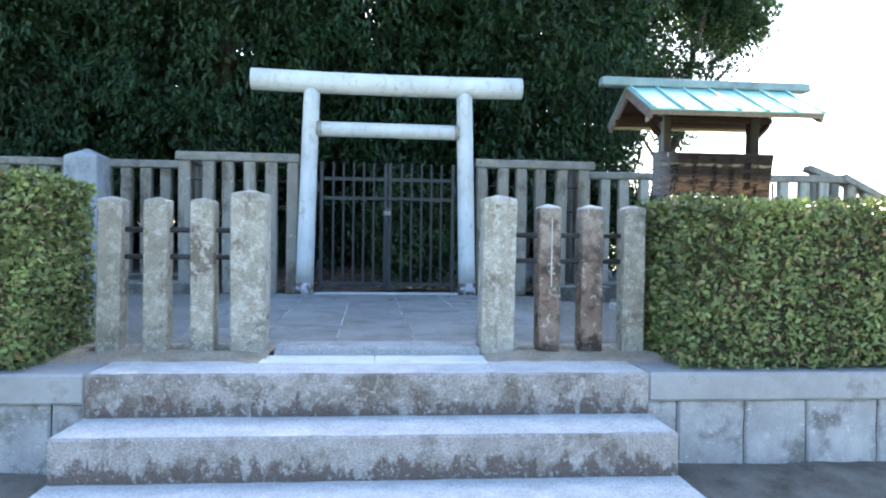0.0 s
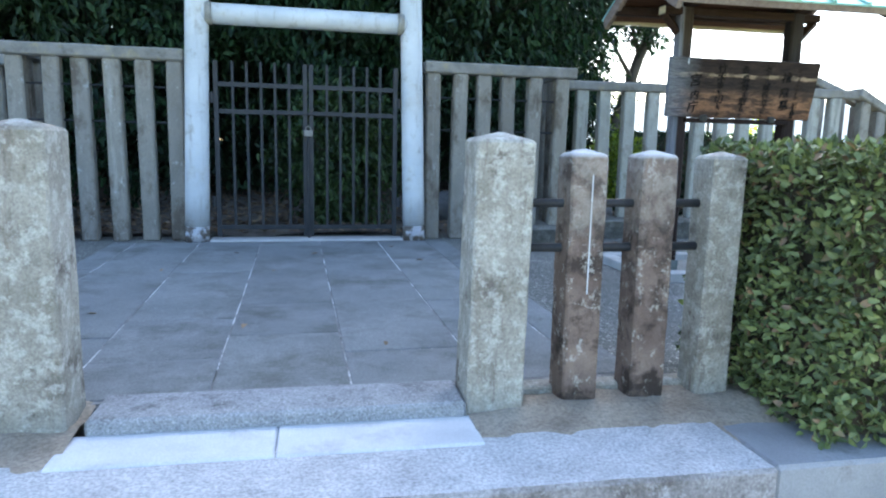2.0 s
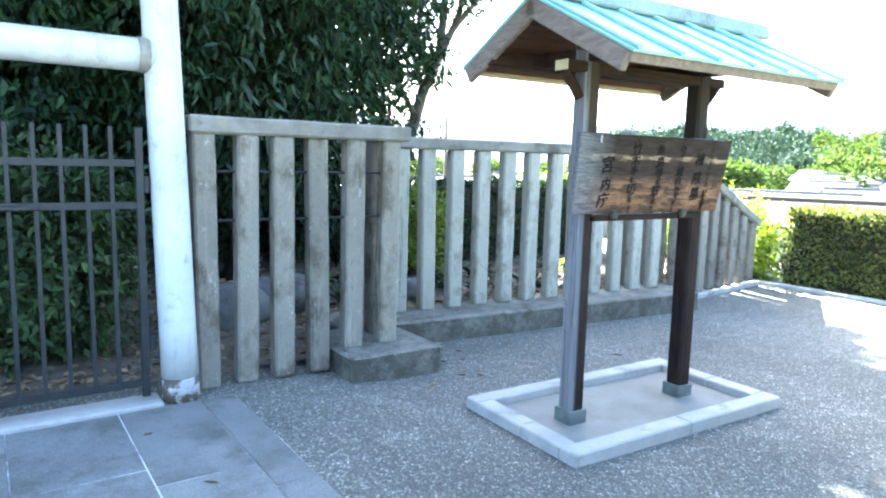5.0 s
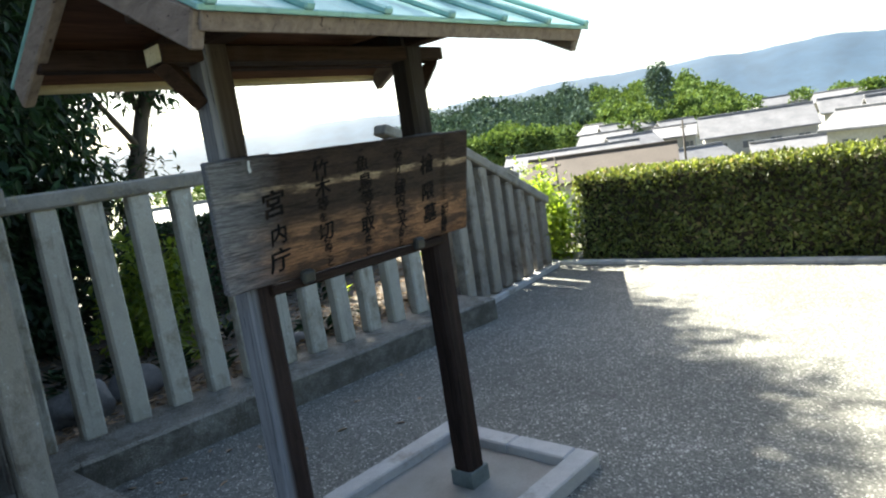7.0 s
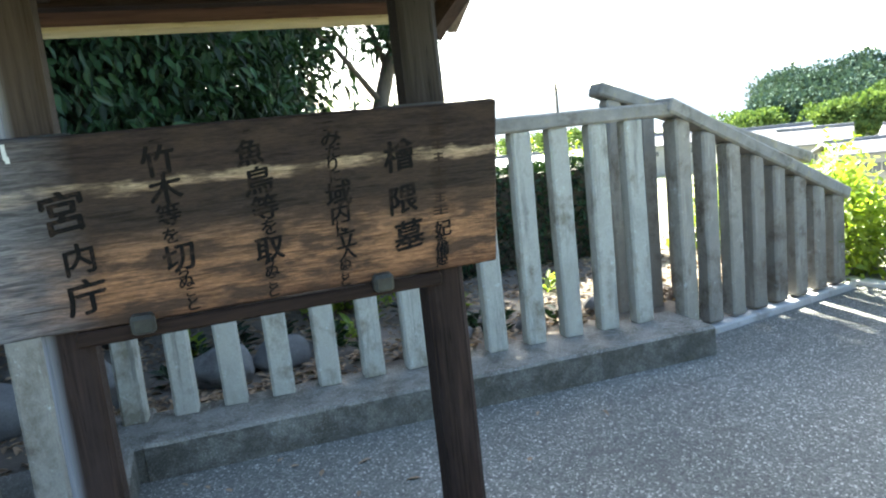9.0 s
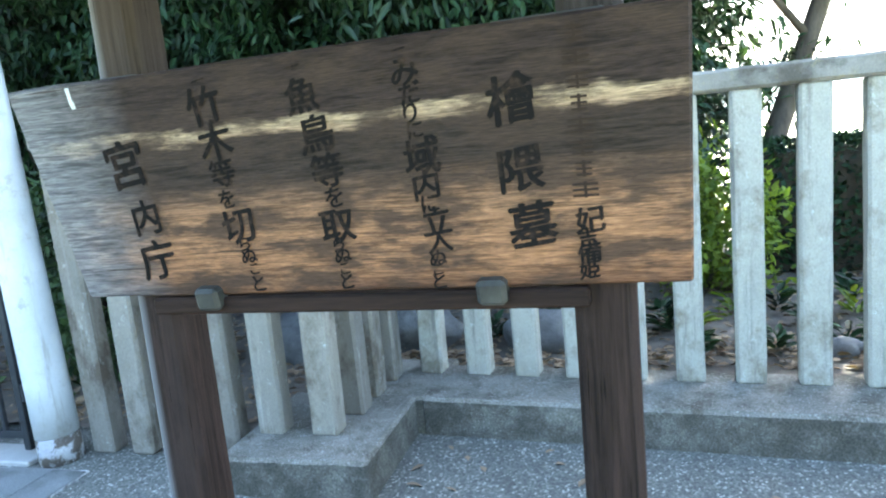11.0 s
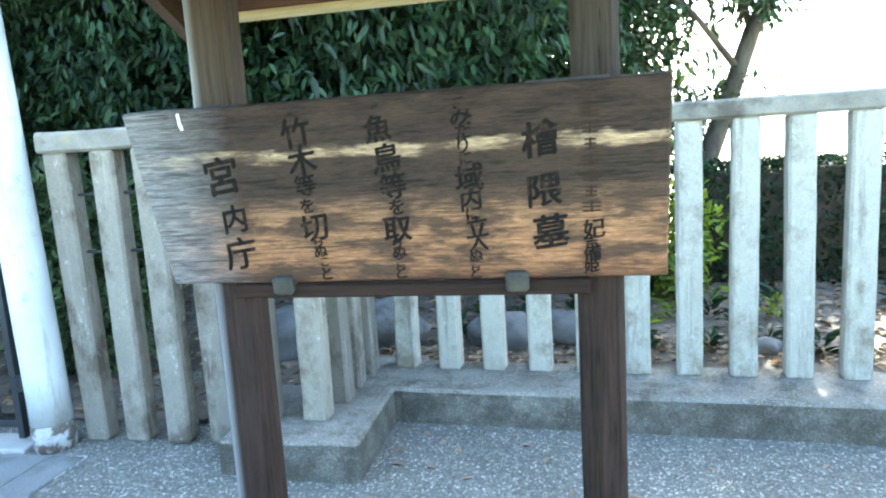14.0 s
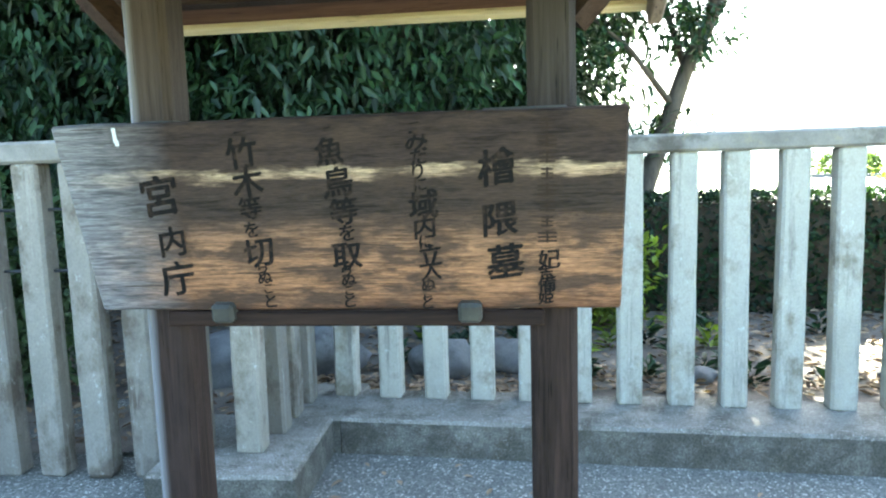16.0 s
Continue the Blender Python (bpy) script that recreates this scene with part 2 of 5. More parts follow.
M_SOIL = stone("dry_soil", (0.10, 0.085, 0.07), (0.20, 0.175, 0.145), 5.0, stain=(0.06, 0.05, 0.04), stain_scale=3.0, grain=70.0, bump=1.0, rough=0.95)
M_SAND = stone("grey_sand", (0.26, 0.245, 0.22), (0.36, 0.345, 0.315), 3.0, grain=140.0, bump=0.8, rough=0.95)
M_STELE = stone("stele_granite", (0.28, 0.295, 0.32), (0.40, 0.415, 0.44), 3.0, stain=(0.18, 0.18, 0.185), stain_scale=2.5, grain=200.0)
M_BOULDER = stone("boulder_stone", (0.11, 0.11, 0.11), (0.22, 0.22, 0.215), 4.0, stain=(0.06, 0.06, 0.055), grain=90.0, bump=0.8)
M_TORII = stone("white_painted_concrete", (0.46, 0.485, 0.50), (0.60, 0.62, 0.63), 2.5, stain=(0.44, 0.43, 0.39), stain_at=(0.52, 0.72), stain_scale=3.5,
                lichen=(0.25, 0.23, 0.20), lichen_at=(0.56, 0.70), lichen_scale=7.0, lichen_amount=0.65, streak=(0.33, 0.315, 0.285), grain=120.0, grain_amount=0.12, bump=0.15, rough=0.6)
M_TORII_FOOT = stone("worn_torii_foot", (0.36, 0.355, 0.382), (0.56, 0.57, 0.57), 9.0, stain=(0.13, 0.11, 0.09), stain_at=(0.46, 0.53), stain_scale=11.0, grain=120.0, bump=0.6)
M_TORII_END = stone("dark_beam_collar", (0.16, 0.15, 0.13), (0.36, 0.35, 0.31), 12.0, grain=120.0)


def terrace_material():
    """Washed concrete with fine light gravel, patches and a few wandering cracks."""
    n = Nodes("washed_gravel_concrete")
    tc = n.add("ShaderNodeTexCoord")
    v = tc.outputs["Object"]
    c = n.ramp(n.noise(v, 0.9, 5), (0.3, (0.158, 0.160, 0.142)), (0.7, (0.232, 0.232, 0.205)))
    c = n.mix(n.ramp(n.noise(v, 3.2, 7, 0.7), (0.56, 0.0), (0.72, 0.7)), c, (0.35, 0.345, 0.315))
    c = n.mix(n.ramp(n.noise(v, 1.7, 7, 0.7), (0.58, 0.0), (0.75, 0.6)), c, (0.13, 0.128, 0.112))
    vo = n.add("ShaderNodeTexVoronoi", Scale=105.0)
    n.link(v, vo.inputs["Vector"])
    peb = n.ramp(vo.outputs["Distance"], (0.15, 1.0), (0.55, 0.0))
    tone = n.ramp(vo.outputs["Color"], (0.2, 0.34), (0.74, 0.8), (0.93, 2.6))
    c = n.mix(0.85, c, tone, "MULTIPLY")
    c = n.mix(0.5, c, n.ramp(n.noise(v, 45.0, 5, 0.7), (0.35, 0.5), (0.65, 1.3)), "MULTIPLY")
    warp = n.add("ShaderNodeVectorMath")
    warp.operation = "ADD"
    n.link(v, warp.inputs[0])
    nn = n.add("ShaderNodeTexNoise", Scale=1.8, Detail=5.0)
    n.link(v, nn.inputs["Vector"])
    n.link(nn.outputs["Color"], warp.inputs[1])
    cr = n.add("ShaderNodeTexVoronoi", Scale=0.33)
    cr.feature = "DISTANCE_TO_EDGE"
    n.link(warp.outputs[0], cr.inputs["Vector"])
    c = n.mix(n.ramp(cr.outputs["Distance"], (0.0015, 0.8), (0.004, 0.0)), c, (0.08, 0.075, 0.07))
    n.bump(peb, 0.7, 0.004)
    return n.done(c, 0.85)


M_TERRACE = terrace_material()
M_POSTWOOD = wood("dark_weathered_timber", (0.005, 0.0035, 0.003), (0.042, 0.026, 0.021), (9, 9, 0.3), 8.0, weather=(0.034, 0.023, 0.020), sheltered=((0.022, 0.018, 0.0165), (0.048, 0.041, 0.038)))
M_POSTWOOD_SILVER = wood("silver_edged_timber", (0.005, 0.0035, 0.003), (0.042, 0.026, 0.021), (9, 9, 0.3), 8.0, weather=(0.034, 0.023, 0.020),
                         sheltered=((0.032, 0.024, 0.020), (0.066, 0.051, 0.042)), silver=((0.10, 0.10, 0.108), (0.26, 0.26, 0.275)))
M_BEAM = wood("brown_timber", (0.015, 0.009, 0.007), (0.050, 0.029, 0.020), (0.55, 9, 9), 7.0, weather=(0.045, 0.032, 0.026))
M_LEDGE = wood("dark_ledge_timber", (0.008, 0.005, 0.004), (0.034, 0.020, 0.015), (0.45, 9, 9), 7.0)
M_SOFFIT = wood("reddish_soffit_boards", (0.058, 0.030, 0.021), (0.125, 0.067, 0.046), (0.5, 7, 7), 6.0)
M_PALE = wood("pale_timber", (0.42, 0.34, 0.2), (0.58, 0.5, 0.33), (0.5, 8, 8), 6.0)
M_BARGE = wood("grey_bargeboard_timber", (0.13, 0.10, 0.085), (0.25, 0.2, 0.17), (4, 1, 4), 8.0)


def copper_material():
    n = Nodes("verdigris_copper")
    v = n.coords()
    c = n.ramp(n.noise(v, 3.0, 6), (0.3, (0.20, 0.40, 0.38)), (0.7, (0.32, 0.53, 0.50)))
    c = n.mix(n.ramp(n.noise(n.coords((6, 1, 1)), 4.0, 6, 0.7), (0.55, 0.0), (0.72, 0.8)), c, (0.14, 0.25, 0.24))
    n.bump(n.noise(v, 40.0, 4), 0.15, 0.005)
    return n.done(c, 0.5, 0.25)


M_COPPER = copper_material()
M_RIDGE = stone("weathered_ridge_copper", (0.16, 0.23, 0.235), (0.27, 0.34, 0.34), 4.0, stain=(0.12, 0.13, 0.12), grain=60.0, bump=0.2, rough=0.6)
M_SHOE = stone("oxidised_post_shoe", (0.10, 0.125, 0.12), (0.19, 0.22, 0.21), 9.0, grain=80.0, bump=0.3, rough=0.55)
M_CLIP = stone("green_grey_bracket_metal", (0.030, 0.030, 0.027), (0.07, 0.07, 0.062), 14.0, grain=90.0, bump=0.3, rough=0.5)
M_IRON = stone("dark_painted_iron", (0.018, 0.020, 0.024), (0.035, 0.038, 0.042), 12.0, stain=(0.07, 0.055, 0.045), stain_at=(0.62, 0.72), grain=80.0, bump=0.2, rough=0.5)
M_LOCK = stone("dull_brass_lock", (0.16, 0.15, 0.13), (0.27, 0.25, 0.22), 20.0, grain=60.0, bump=0.2, rough=0.45)
M_BARK = stone("tree_bark", (0.045, 0.038, 0.03), (0.12, 0.10, 0.08), 9.0, stretch=(1, 1, 0.25), stain=(0.16, 0.15, 0.13), stain_at=(0.6, 0.7), grain=40.0, bump=1.0)
def ink_material():
    """Brushed ink, worn thin in places."""
    n = Nodes("sign_ink")
    geo = n.add("ShaderNodeNewGeometry")
    return n.done(n.ramp(n.noise(geo.outputs["Position"], 34.0, 6, 0.7), (0.50, (0.010, 0.009, 0.009)), (0.72, (0.045, 0.03, 0.023))), 0.85, spec=0.05)


M_INK = ink_material()
M_INKBAR = Nodes("faded_sign_ink").done((0.030, 0.021, 0.017), 0.85, spec=0.05)


def board_material():
    """One broad weathered plank: dark top strip, pale worn band, grey smudges, warm lower half, bluish-grey end."""
    n = Nodes("weathered_sign_plank")
    tc = n.add("ShaderNodeTexCoord")
    v = tc.outputs["Object"]
    mp = n.add("ShaderNodeMapping")
    mp.inputs["Scale"].default_value = (1.5, 24, 24)
    n.link(v, mp.inputs["Vector"])
    grain = n.noise(mp.outputs[0], 5.0, 9, 0.72, 0.35)
    sep = n.add("ShaderNodeSeparateXYZ")
    n.link(v, sep.inputs[0])
    mp2 = n.add("ShaderNodeMapping")
    mp2.inputs["Scale"].default_value = (2.2, 7, 7)
    n.link(v, mp2.inputs["Vector"])
    wob = n.add("ShaderNodeMapRange")
    wob.inputs[3].default_value, wob.inputs[4].default_value = -0.05, 0.05
    n.link(n.noise(mp2.outputs[0], 1.6, 5, 0.6), wob.inputs[0])
    h = n.add("ShaderNodeMath")
    h.operation = "ADD"
    n.link(sep.outputs["Z"], h.inputs[0])
    n.link(wob.outputs[0], h.inputs[1])
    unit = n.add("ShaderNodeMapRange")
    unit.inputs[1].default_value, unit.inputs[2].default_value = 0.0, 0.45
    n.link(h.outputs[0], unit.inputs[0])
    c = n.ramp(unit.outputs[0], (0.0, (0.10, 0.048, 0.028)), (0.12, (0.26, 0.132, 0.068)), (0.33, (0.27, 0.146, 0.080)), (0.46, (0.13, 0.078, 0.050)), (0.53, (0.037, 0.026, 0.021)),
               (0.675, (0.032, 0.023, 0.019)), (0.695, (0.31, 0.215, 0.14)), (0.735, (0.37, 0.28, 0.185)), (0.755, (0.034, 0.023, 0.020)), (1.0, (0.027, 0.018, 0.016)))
    c = n.mix(0.8, c, n.ramp(grain, (0.40, 0.30), (0.56, 1.2)), "MULTIPLY")
    smudge = n.ramp(n.noise(mp2.outputs[0], 2.6, 6, 0.65), (0.44, 0.0), (0.57, 0.85))
    c = n.mix(smudge, c, (0.045, 0.03, 0.023))
    silver = n.add("ShaderNodeMapRange")
    silver.inputs[1].default_value, silver.inputs[2].default_value, silver.inputs[3].default_value, silver.inputs[4].default_value = 0.02, 0.24, 0.85, 0.0
    n.link(sep.outputs["X"], silver.inputs[0])
    c = n.mix(silver.outputs[0], c, n.ramp(grain, (0.38, (0.085, 0.086, 0.095)), (0.6, (0.24, 0.243, 0.262))))
    fine = n.noise(mp.outputs[0], 22.0, 6, 0.7)
    c = n.mix(0.7, c, n.ramp(fine, (0.40, 0.40), (0.58, 1.1)), "MULTIPLY")
    mp3 = n.add("ShaderNodeMapping")
    mp3.inputs["Scale"].default_value = (0.9, 34, 34)
    n.link(v, mp3.inputs["Vector"])
    c = n.mix(n.ramp(n.noise(mp3.outputs[0], 4.0, 5, 0.6), (0.62, 0.0), (0.66, 0.85)), c, (0.03, 0.02, 0.015))
    n.bump(n.mix(0.4, grain, fine), 0.5, 0.004)
    return n.done(c, 0.75, spec=0.15)


M_BOARD = board_material()
M_LEAF = foliage("evergreen_leaf", (0.007, 0.019, 0.0095), (0.033, 0.072, 0.027), rough=0.5, through=0.2, spec=0.22)
M_LEAF_FAR = foliage("deep_crown_leaf", (0.014, 0.031, 0.0155), (0.036, 0.074, 0.030), through=0.1)
# Full sun is put into this leaf colour, far brighter and yellower than M_LEAF.
M_LEAF_LIT = foliage("sunlit_yellow_leaf", (0.13, 0.21, 0.03), (0.33, 0.43, 0.07), through=0.5)
M_HEDGE = foliage("hedge_leaf", (0.072, 0.098, 0.040), (0.285, 0.345, 0.128), odd=(0.31, 0.21, 0.12), odd_at=0.935, rough=0.42, through=0.2)
# Copy of hedge_leaf with some shade put into its colour, for the terrace end.
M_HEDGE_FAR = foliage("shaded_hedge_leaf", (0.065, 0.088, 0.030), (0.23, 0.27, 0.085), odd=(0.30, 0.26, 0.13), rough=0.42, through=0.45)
M_BUSH = foliage("shaded_bush_leaf", (0.022, 0.045, 0.018), (0.085, 0.145, 0.050), rough=0.45, through=0.25)
M_HEDGE_CORE = stone("hedge_twigs", (0.03, 0.026, 0.018), (0.07, 0.055, 0.035), 12.0, grain=30.0, bump=1.0)
M_LITTER = foliage("dry_leaf", (0.12, 0.075, 0.045), (0.36, 0.26, 0.17), rough=0.8, through=0.1)
# Haze painted in: this leaf colour is lighter and bluer for the distance.
M_FAR_LEAF = foliage("haze_tinted_wood_leaf", (0.050, 0.082, 0.070), (0.105, 0.155, 0.115), rough=0.9, through=0.06, spec=0.05)
# Lit counterpart of the far wood leaf: sunlight is put into the green.
M_FAR_LIT = foliage("sunlit_valley_leaf", (0.06, 0.11, 0.035), (0.15, 0.215, 0.075), rough=0.9, through=0.2, spec=0.05)
M_GROUND = stone("field_ground", (0.14, 0.15, 0.08), (0.24, 0.24, 0.15), 0.05, stain=(0.3, 0.28, 0.22), stain_scale=0.02, grain=3.0, bump=0.3)
M_ROAD = stone("front_paving", (0.20, 0.20, 0.20), (0.30, 0.295, 0.285), 1.0, stain=(0.15, 0.145, 0.14), grain=120.0)
M_ROOFTILE = stone("grey_roof_tile", (0.115, 0.117, 0.125), (0.20, 0.20, 0.21), 0.6, grain=8.0, bump=0.3, rough=0.5)
M_ROOFBROWN = stone("faded_brown_sheet_roof", (0.060, 0.050, 0.043), (0.088, 0.074, 0.064), 0.4, grain=6.0, bump=0.1)
M_RENDER = stone("pale_house_render", (0.26, 0.255, 0.24), (0.36, 0.355, 0.34), 0.5, grain=6.0, bump=0.1)
M_PANE = Nodes("dark_far_pane").done((0.05, 0.06, 0.07), 0.15)
# The ridge's blue is aerial haze painted into its base colour.
M_MOUNTAIN = stone("haze_blue_mountain", (0.018, 0.045, 0.082), (0.027, 0.058, 0.098), 0.004, grain=0.02, bump=0.1)


# ---- building helpers ----
def empty(name, x, y, z, turn=0.0):
    ob = new(name)
    ob.empty_display_size = 0.2
    ob.matrix_world = pose(x, y, z, 0, 0, turn)
    return ob


def part(name, bm, material, parent=None, label="", smooth=False):
    """Links a bmesh as one mesh object, under a thing or a part if given."""
    me = bpy.data.meshes.new(name)
    bm.to_mesh(me)
    bm.free()
    me.materials.append(material)
    if smooth:
        for p in me.polygons:
            p.use_smooth = True
    ob = new(name, me)
    if parent:
        ob.parent = parent
    if label:
        tagged(ob, label)
    return ob


def piece(name, mesh_owner, parent, m):
    """Another object on the same mesh, as a part of parent."""
    ob = new(name, mesh_owner.data)
    ob.parent = parent
    ob.matrix_basis = m
    return ob


def box(x0, x1, y0, y1, z0, z1, bevel=0.008, bm=None):
    bm = bm or bmesh.new()
    r = bmesh.ops.create_cube(bm, size=1.0, matrix=Matrix.Translation(((x0 + x1) / 2, (y0 + y1) / 2, (z0 + z1) / 2)) @ Matrix.Diagonal((x1 - x0, y1 - y0, z1 - z0, 1)))
    if bevel:
        edges = list({e for v in r["verts"] for e in v.link_edges})
        bmesh.ops.bevel(bm, geom=edges, offset=bevel, segments=1, affect="EDGES")
    return bm


def worn_box(sx, sy, sz, cap=0.0, seed=0, step=0.05, wear=0.004, bevel=0.012):
    """An upright block standing at the origin, with a low pyramid cap, chipped edges and an uneven face."""
    bm = box(-sx / 2, sx / 2, -sy / 2, sy / 2, 0, sz, 0)
    if cap:
        top = max(bm.faces, key=lambda f: f.calc_center_median().z)
        r = bmesh.ops.poke(bm, faces=[top])
        for v in r["verts"]:
            v.co.z += cap
    bmesh.ops.bevel(bm, geom=[e for e in bm.edges], offset=bevel, segments=1, affect="EDGES")
    cuts = max(1, int(sz / step))
    for k in range(1, cuts):
        bmesh.ops.bisect_plane(bm, geom=bm.verts[:] + bm.edges[:] + bm.faces[:], plane_co=(0, 0, sz * k / cuts), plane_no=(0, 0, 1))
    for axis, span in ((0, sx), (1, sy)):
        no = (1, 0, 0) if axis == 0 else (0, 1, 0)
        for f in (-0.22, 0.22):
            bmesh.ops.bisect_plane(bm, geom=bm.verts[:] + bm.edges[:] + bm.faces[:], plane_co=[n * f * span for n in no], plane_no=no)
    off = Vector((seed * 7.3, seed * 3.1, seed * 1.7))
    for v in bm.verts:
        d = noise.noise_vector(v.co * 9 + off) * wear + noise.noise_vector(v.co * 31 + off) * wear * 0.6
        v.co += Vector((d.x, d.y, d.z * 0.4 if v.co.z > 0.01 else 0))
    return bm


def tube(points, radii, sides=12, bm=None, cap=True):
    """A round bar or limb through the points."""
    bm = bm or bmesh.new()
    rings = []
    for i, p in enumerate(points):
        a, b = Vector(points[max(i - 1, 0)]), Vector(points[min(i + 1, len(points) - 1)])
        q = (b - a).to_track_quat("Z", "Y")
        rings.append([bm.verts.new(Vector(p) + q @ Vector((radii[i] * math.cos(t), radii[i] * math.sin(t), 0))) for t in (2 * math.pi * k / sides for k in range(sides))])
    for r0, r1 in zip(rings, rings[1:]):
        for k in range(sides):
            bm.faces.new((r0[k], r0[(k + 1) % sides], r1[(k + 1) % sides], r1[k]))
    if cap:
        bm.faces.new(rings[0][::-1])
        bm.faces.new(rings[-1])
    return bm


def sheet(xs, ys, height):
    bm = bmesh.new()
    grid = [[bm.verts.new((x, y, height(x, y))) for x in xs] for y in ys]
    for r0, r1 in zip(grid, grid[1:]):
        for k in range(len(xs) - 1):
            bm.faces.new((r0[k], r0[k + 1], r1[k + 1], r1[k]))
    return bm


def smooth(a, b, x):
    t = min(1.0, max(0.0, (x - a) / (b - a)))
    return t * t * (3 - 2 * t)


def unit(v):
    return v / (np.linalg.norm(v, axis=1, keepdims=True) + 1e-9)


def leaves(name, base, along, up, length, width, material, parent=None):
    """Many folded leaves in one mesh: base points, directions, normals, lengths and widths as arrays."""
    along = unit(along)
    side = unit(np.cross(along, up))
    nor = np.cross(side, along)
    n, L, W = len(base), length[:, None], width[:, None]
    v = np.stack([base, base + along * L * 0.33 + side * W * 0.5 + nor * W * 0.16, base + along * L * 0.70 + side * W * 0.36 + nor * W * 0.05,
                  base + along * L - nor * L * 0.10, base + along * L * 0.70 - side * W * 0.36 + nor * W * 0.05, base + along * L * 0.33 - side * W * 0.5 + nor * W * 0.16], 1)
    me = bpy.data.meshes.new(name)
    me.vertices.add(6 * n)
    me.vertices.foreach_set("co", v.astype(np.float32).ravel())
    idx = (np.arange(n)[:, None, None] * 6 + np.array([[0, 1, 2, 3], [0, 3, 4, 5]])[None]).astype(np.int32)
    me.loops.add(8 * n)
    me.loops.foreach_set("vertex_index", idx.ravel())
    me.polygons.add(2 * n)
    me.polygons.foreach_set("loop_start", np.arange(0, 8 * n, 4, dtype=np.int32))
    me.update(calc_edges=True)
    me.materials.append(material)
    ob = new(name, me)
    if parent:
        ob.parent = parent
    return ob


def ground_z(x):
    """The terrace: level on the path, a little lower on the side of the notice."""
    return 0.92 - 0.075 * smooth(1.32, 2.7, x)


# ---- large structure ----
def land(x, y):
    """The wide ground: level by the steps, falling away to the valley past the end of the terrace."""
    z = 0.03 - 7.0 * smooth(10.5, 32, x) - 7.0 * smooth(22, 50, y) * (1 - smooth(10.5, 32, x))
    return z + 0.25 * noise.noise(Vector((x * 0.03, y * 0.03, 0))) * smooth(14, 40, abs(x) + abs(y))


def spread(a, b, fine0, fine1, step):
    """Grid lines: close together from fine0 to fine1, ever wider outside."""
    out = list(np.arange(fine0, fine1 + step / 2, step))
    s, v = step, fine1
    while v < b:
        s *= 1.35
        v += s
        out.append(min(v, b))
    s, v = step, fine0
    while v > a:
        s *= 1.35
        v -= s
        out.insert(0, max(v, a))
    return out


tagged(part("ground", sheet(spread(-1500, 3000, -12, 34, 1.5), spread(-1200, 3000, -4, 40, 1.5), land), M_GROUND, smooth=True), "dry grassy ground falling to the valley town", "ground", kind="structure")
tagged(part("pavement_front", sheet(np.linspace(-9, 9.5, 20), np.linspace(-3.5, 2.9, 8), lambda x, y: 0.05), M_ROAD), "grey concrete paving before the stone steps", "pavement", kind="structure")

xs = np.linspace(-9.0, 9.25, 74)
tagged(part("terrace", sheet(xs, np.linspace(4.235, 9.3, 24), lambda x, y: ground_z(x) - 0.012), M_TERRACE), "washed gravel concrete terrace with hairline cracks", "pavement", kind="structure")


def mound(x, y):
    rise = 0.8 * smooth(11, 16, y) * (1 - smooth(2.5, 5.5, x))
    return 0.93 + rise + 0.05 * noise.noise(Vector((x * 1.3, y * 1.3, 3))) + 0.02 * noise.noise(Vector((x * 6, y * 6, 1))) - 0.6 * smooth(12.5, 20, y) * smooth(3, 6, x)


bm = sheet(np.linspace(-14, 10.2, 98), np.linspace(8.42, 22, 60), mound)
for v in bm.verts:
    near = 9.05 if v.co.x > 6.4 else 8.95 if v.co.x > 2.45 else 8.95 if v.co.x < -2.3 else 8.42
    v.co.y = max(v.co.y, near)
tagged(part("mound", bm, M_SOIL, smooth=True), "earth mound with leaf litter behind the fence", "ground", kind="structure")

# front stairs, walls and posts share one slightly turned frame
FRONT = pose(-0.11, 3.53, 0, 0, 0, -1.4)
stairs = tagged(new("stone_stairs"), "three broad weathered granite steps, stained dark below the treads", "stairs", kind="structure")
stairs.matrix_world = FRONT
for k, (front, back, top, low) in enumerate(((0.0, 0.36, 0.885, 0.40), (-0.35, 0.02, 0.665, 0.25), (-0.70, -0.33, 0.455, 0.02), (-1.05, -0.68, 0.245, 0.02))):
    w = 1.455 + 0.012 * k
    for a, b in ((-w, w),):
        bm = box(a, b, front, back, low, top, 0.012)
        for s in np.arange(math.ceil(a / 0.12) * 0.12, b, 0.12):
            bmesh.ops.bisect_plane(bm, geom=bm.verts[:] + bm.edges[:] + bm.faces[:], plane_co=(s, 0, 0), plane_no=(1, 0, 0))
        for v in bm.verts:
            if a + 0.02 < v.co.x < b - 0.02:
                v.co += noise.noise_vector(v.co * 7) * 0.004
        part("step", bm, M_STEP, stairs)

threshold = tagged(new("threshold"), "pale granite threshold strip and low kerb before the path", "threshold", kind="structure")
threshold.matrix_world = FRONT
for a, b in ((-0.655, -0.02), (-0.017, 0.625)):
    part("strip", box(a, b, 0.28, 0.50, 0.80, 0.893, 0.006), M_PALE_GRANITE, threshold)
part("kerb", box(-0.605, 0.61, 0.49, 0.72, 0.80, 0.944, 0.012), M_RISER, threshold)

soil = tagged(new("planting_bed"), "dry soil strip under the posts and hedges", "soil", kind="structure")
soil.matrix_world = FRONT
part("soil", sheet(np.linspace(-8.5, -0.628, 200), np.linspace(0.2, 0.76, 18), lambda x, y: 0.872 + 0.036 * smooth(0.22, 0.55, y) + 0.016 * noise.noise(Vector((x * 5, y * 9, 0))) + 0.006 * noise.noise(Vector((x * 21, y * 21, 4)))), M_BED, soil, smooth=True)
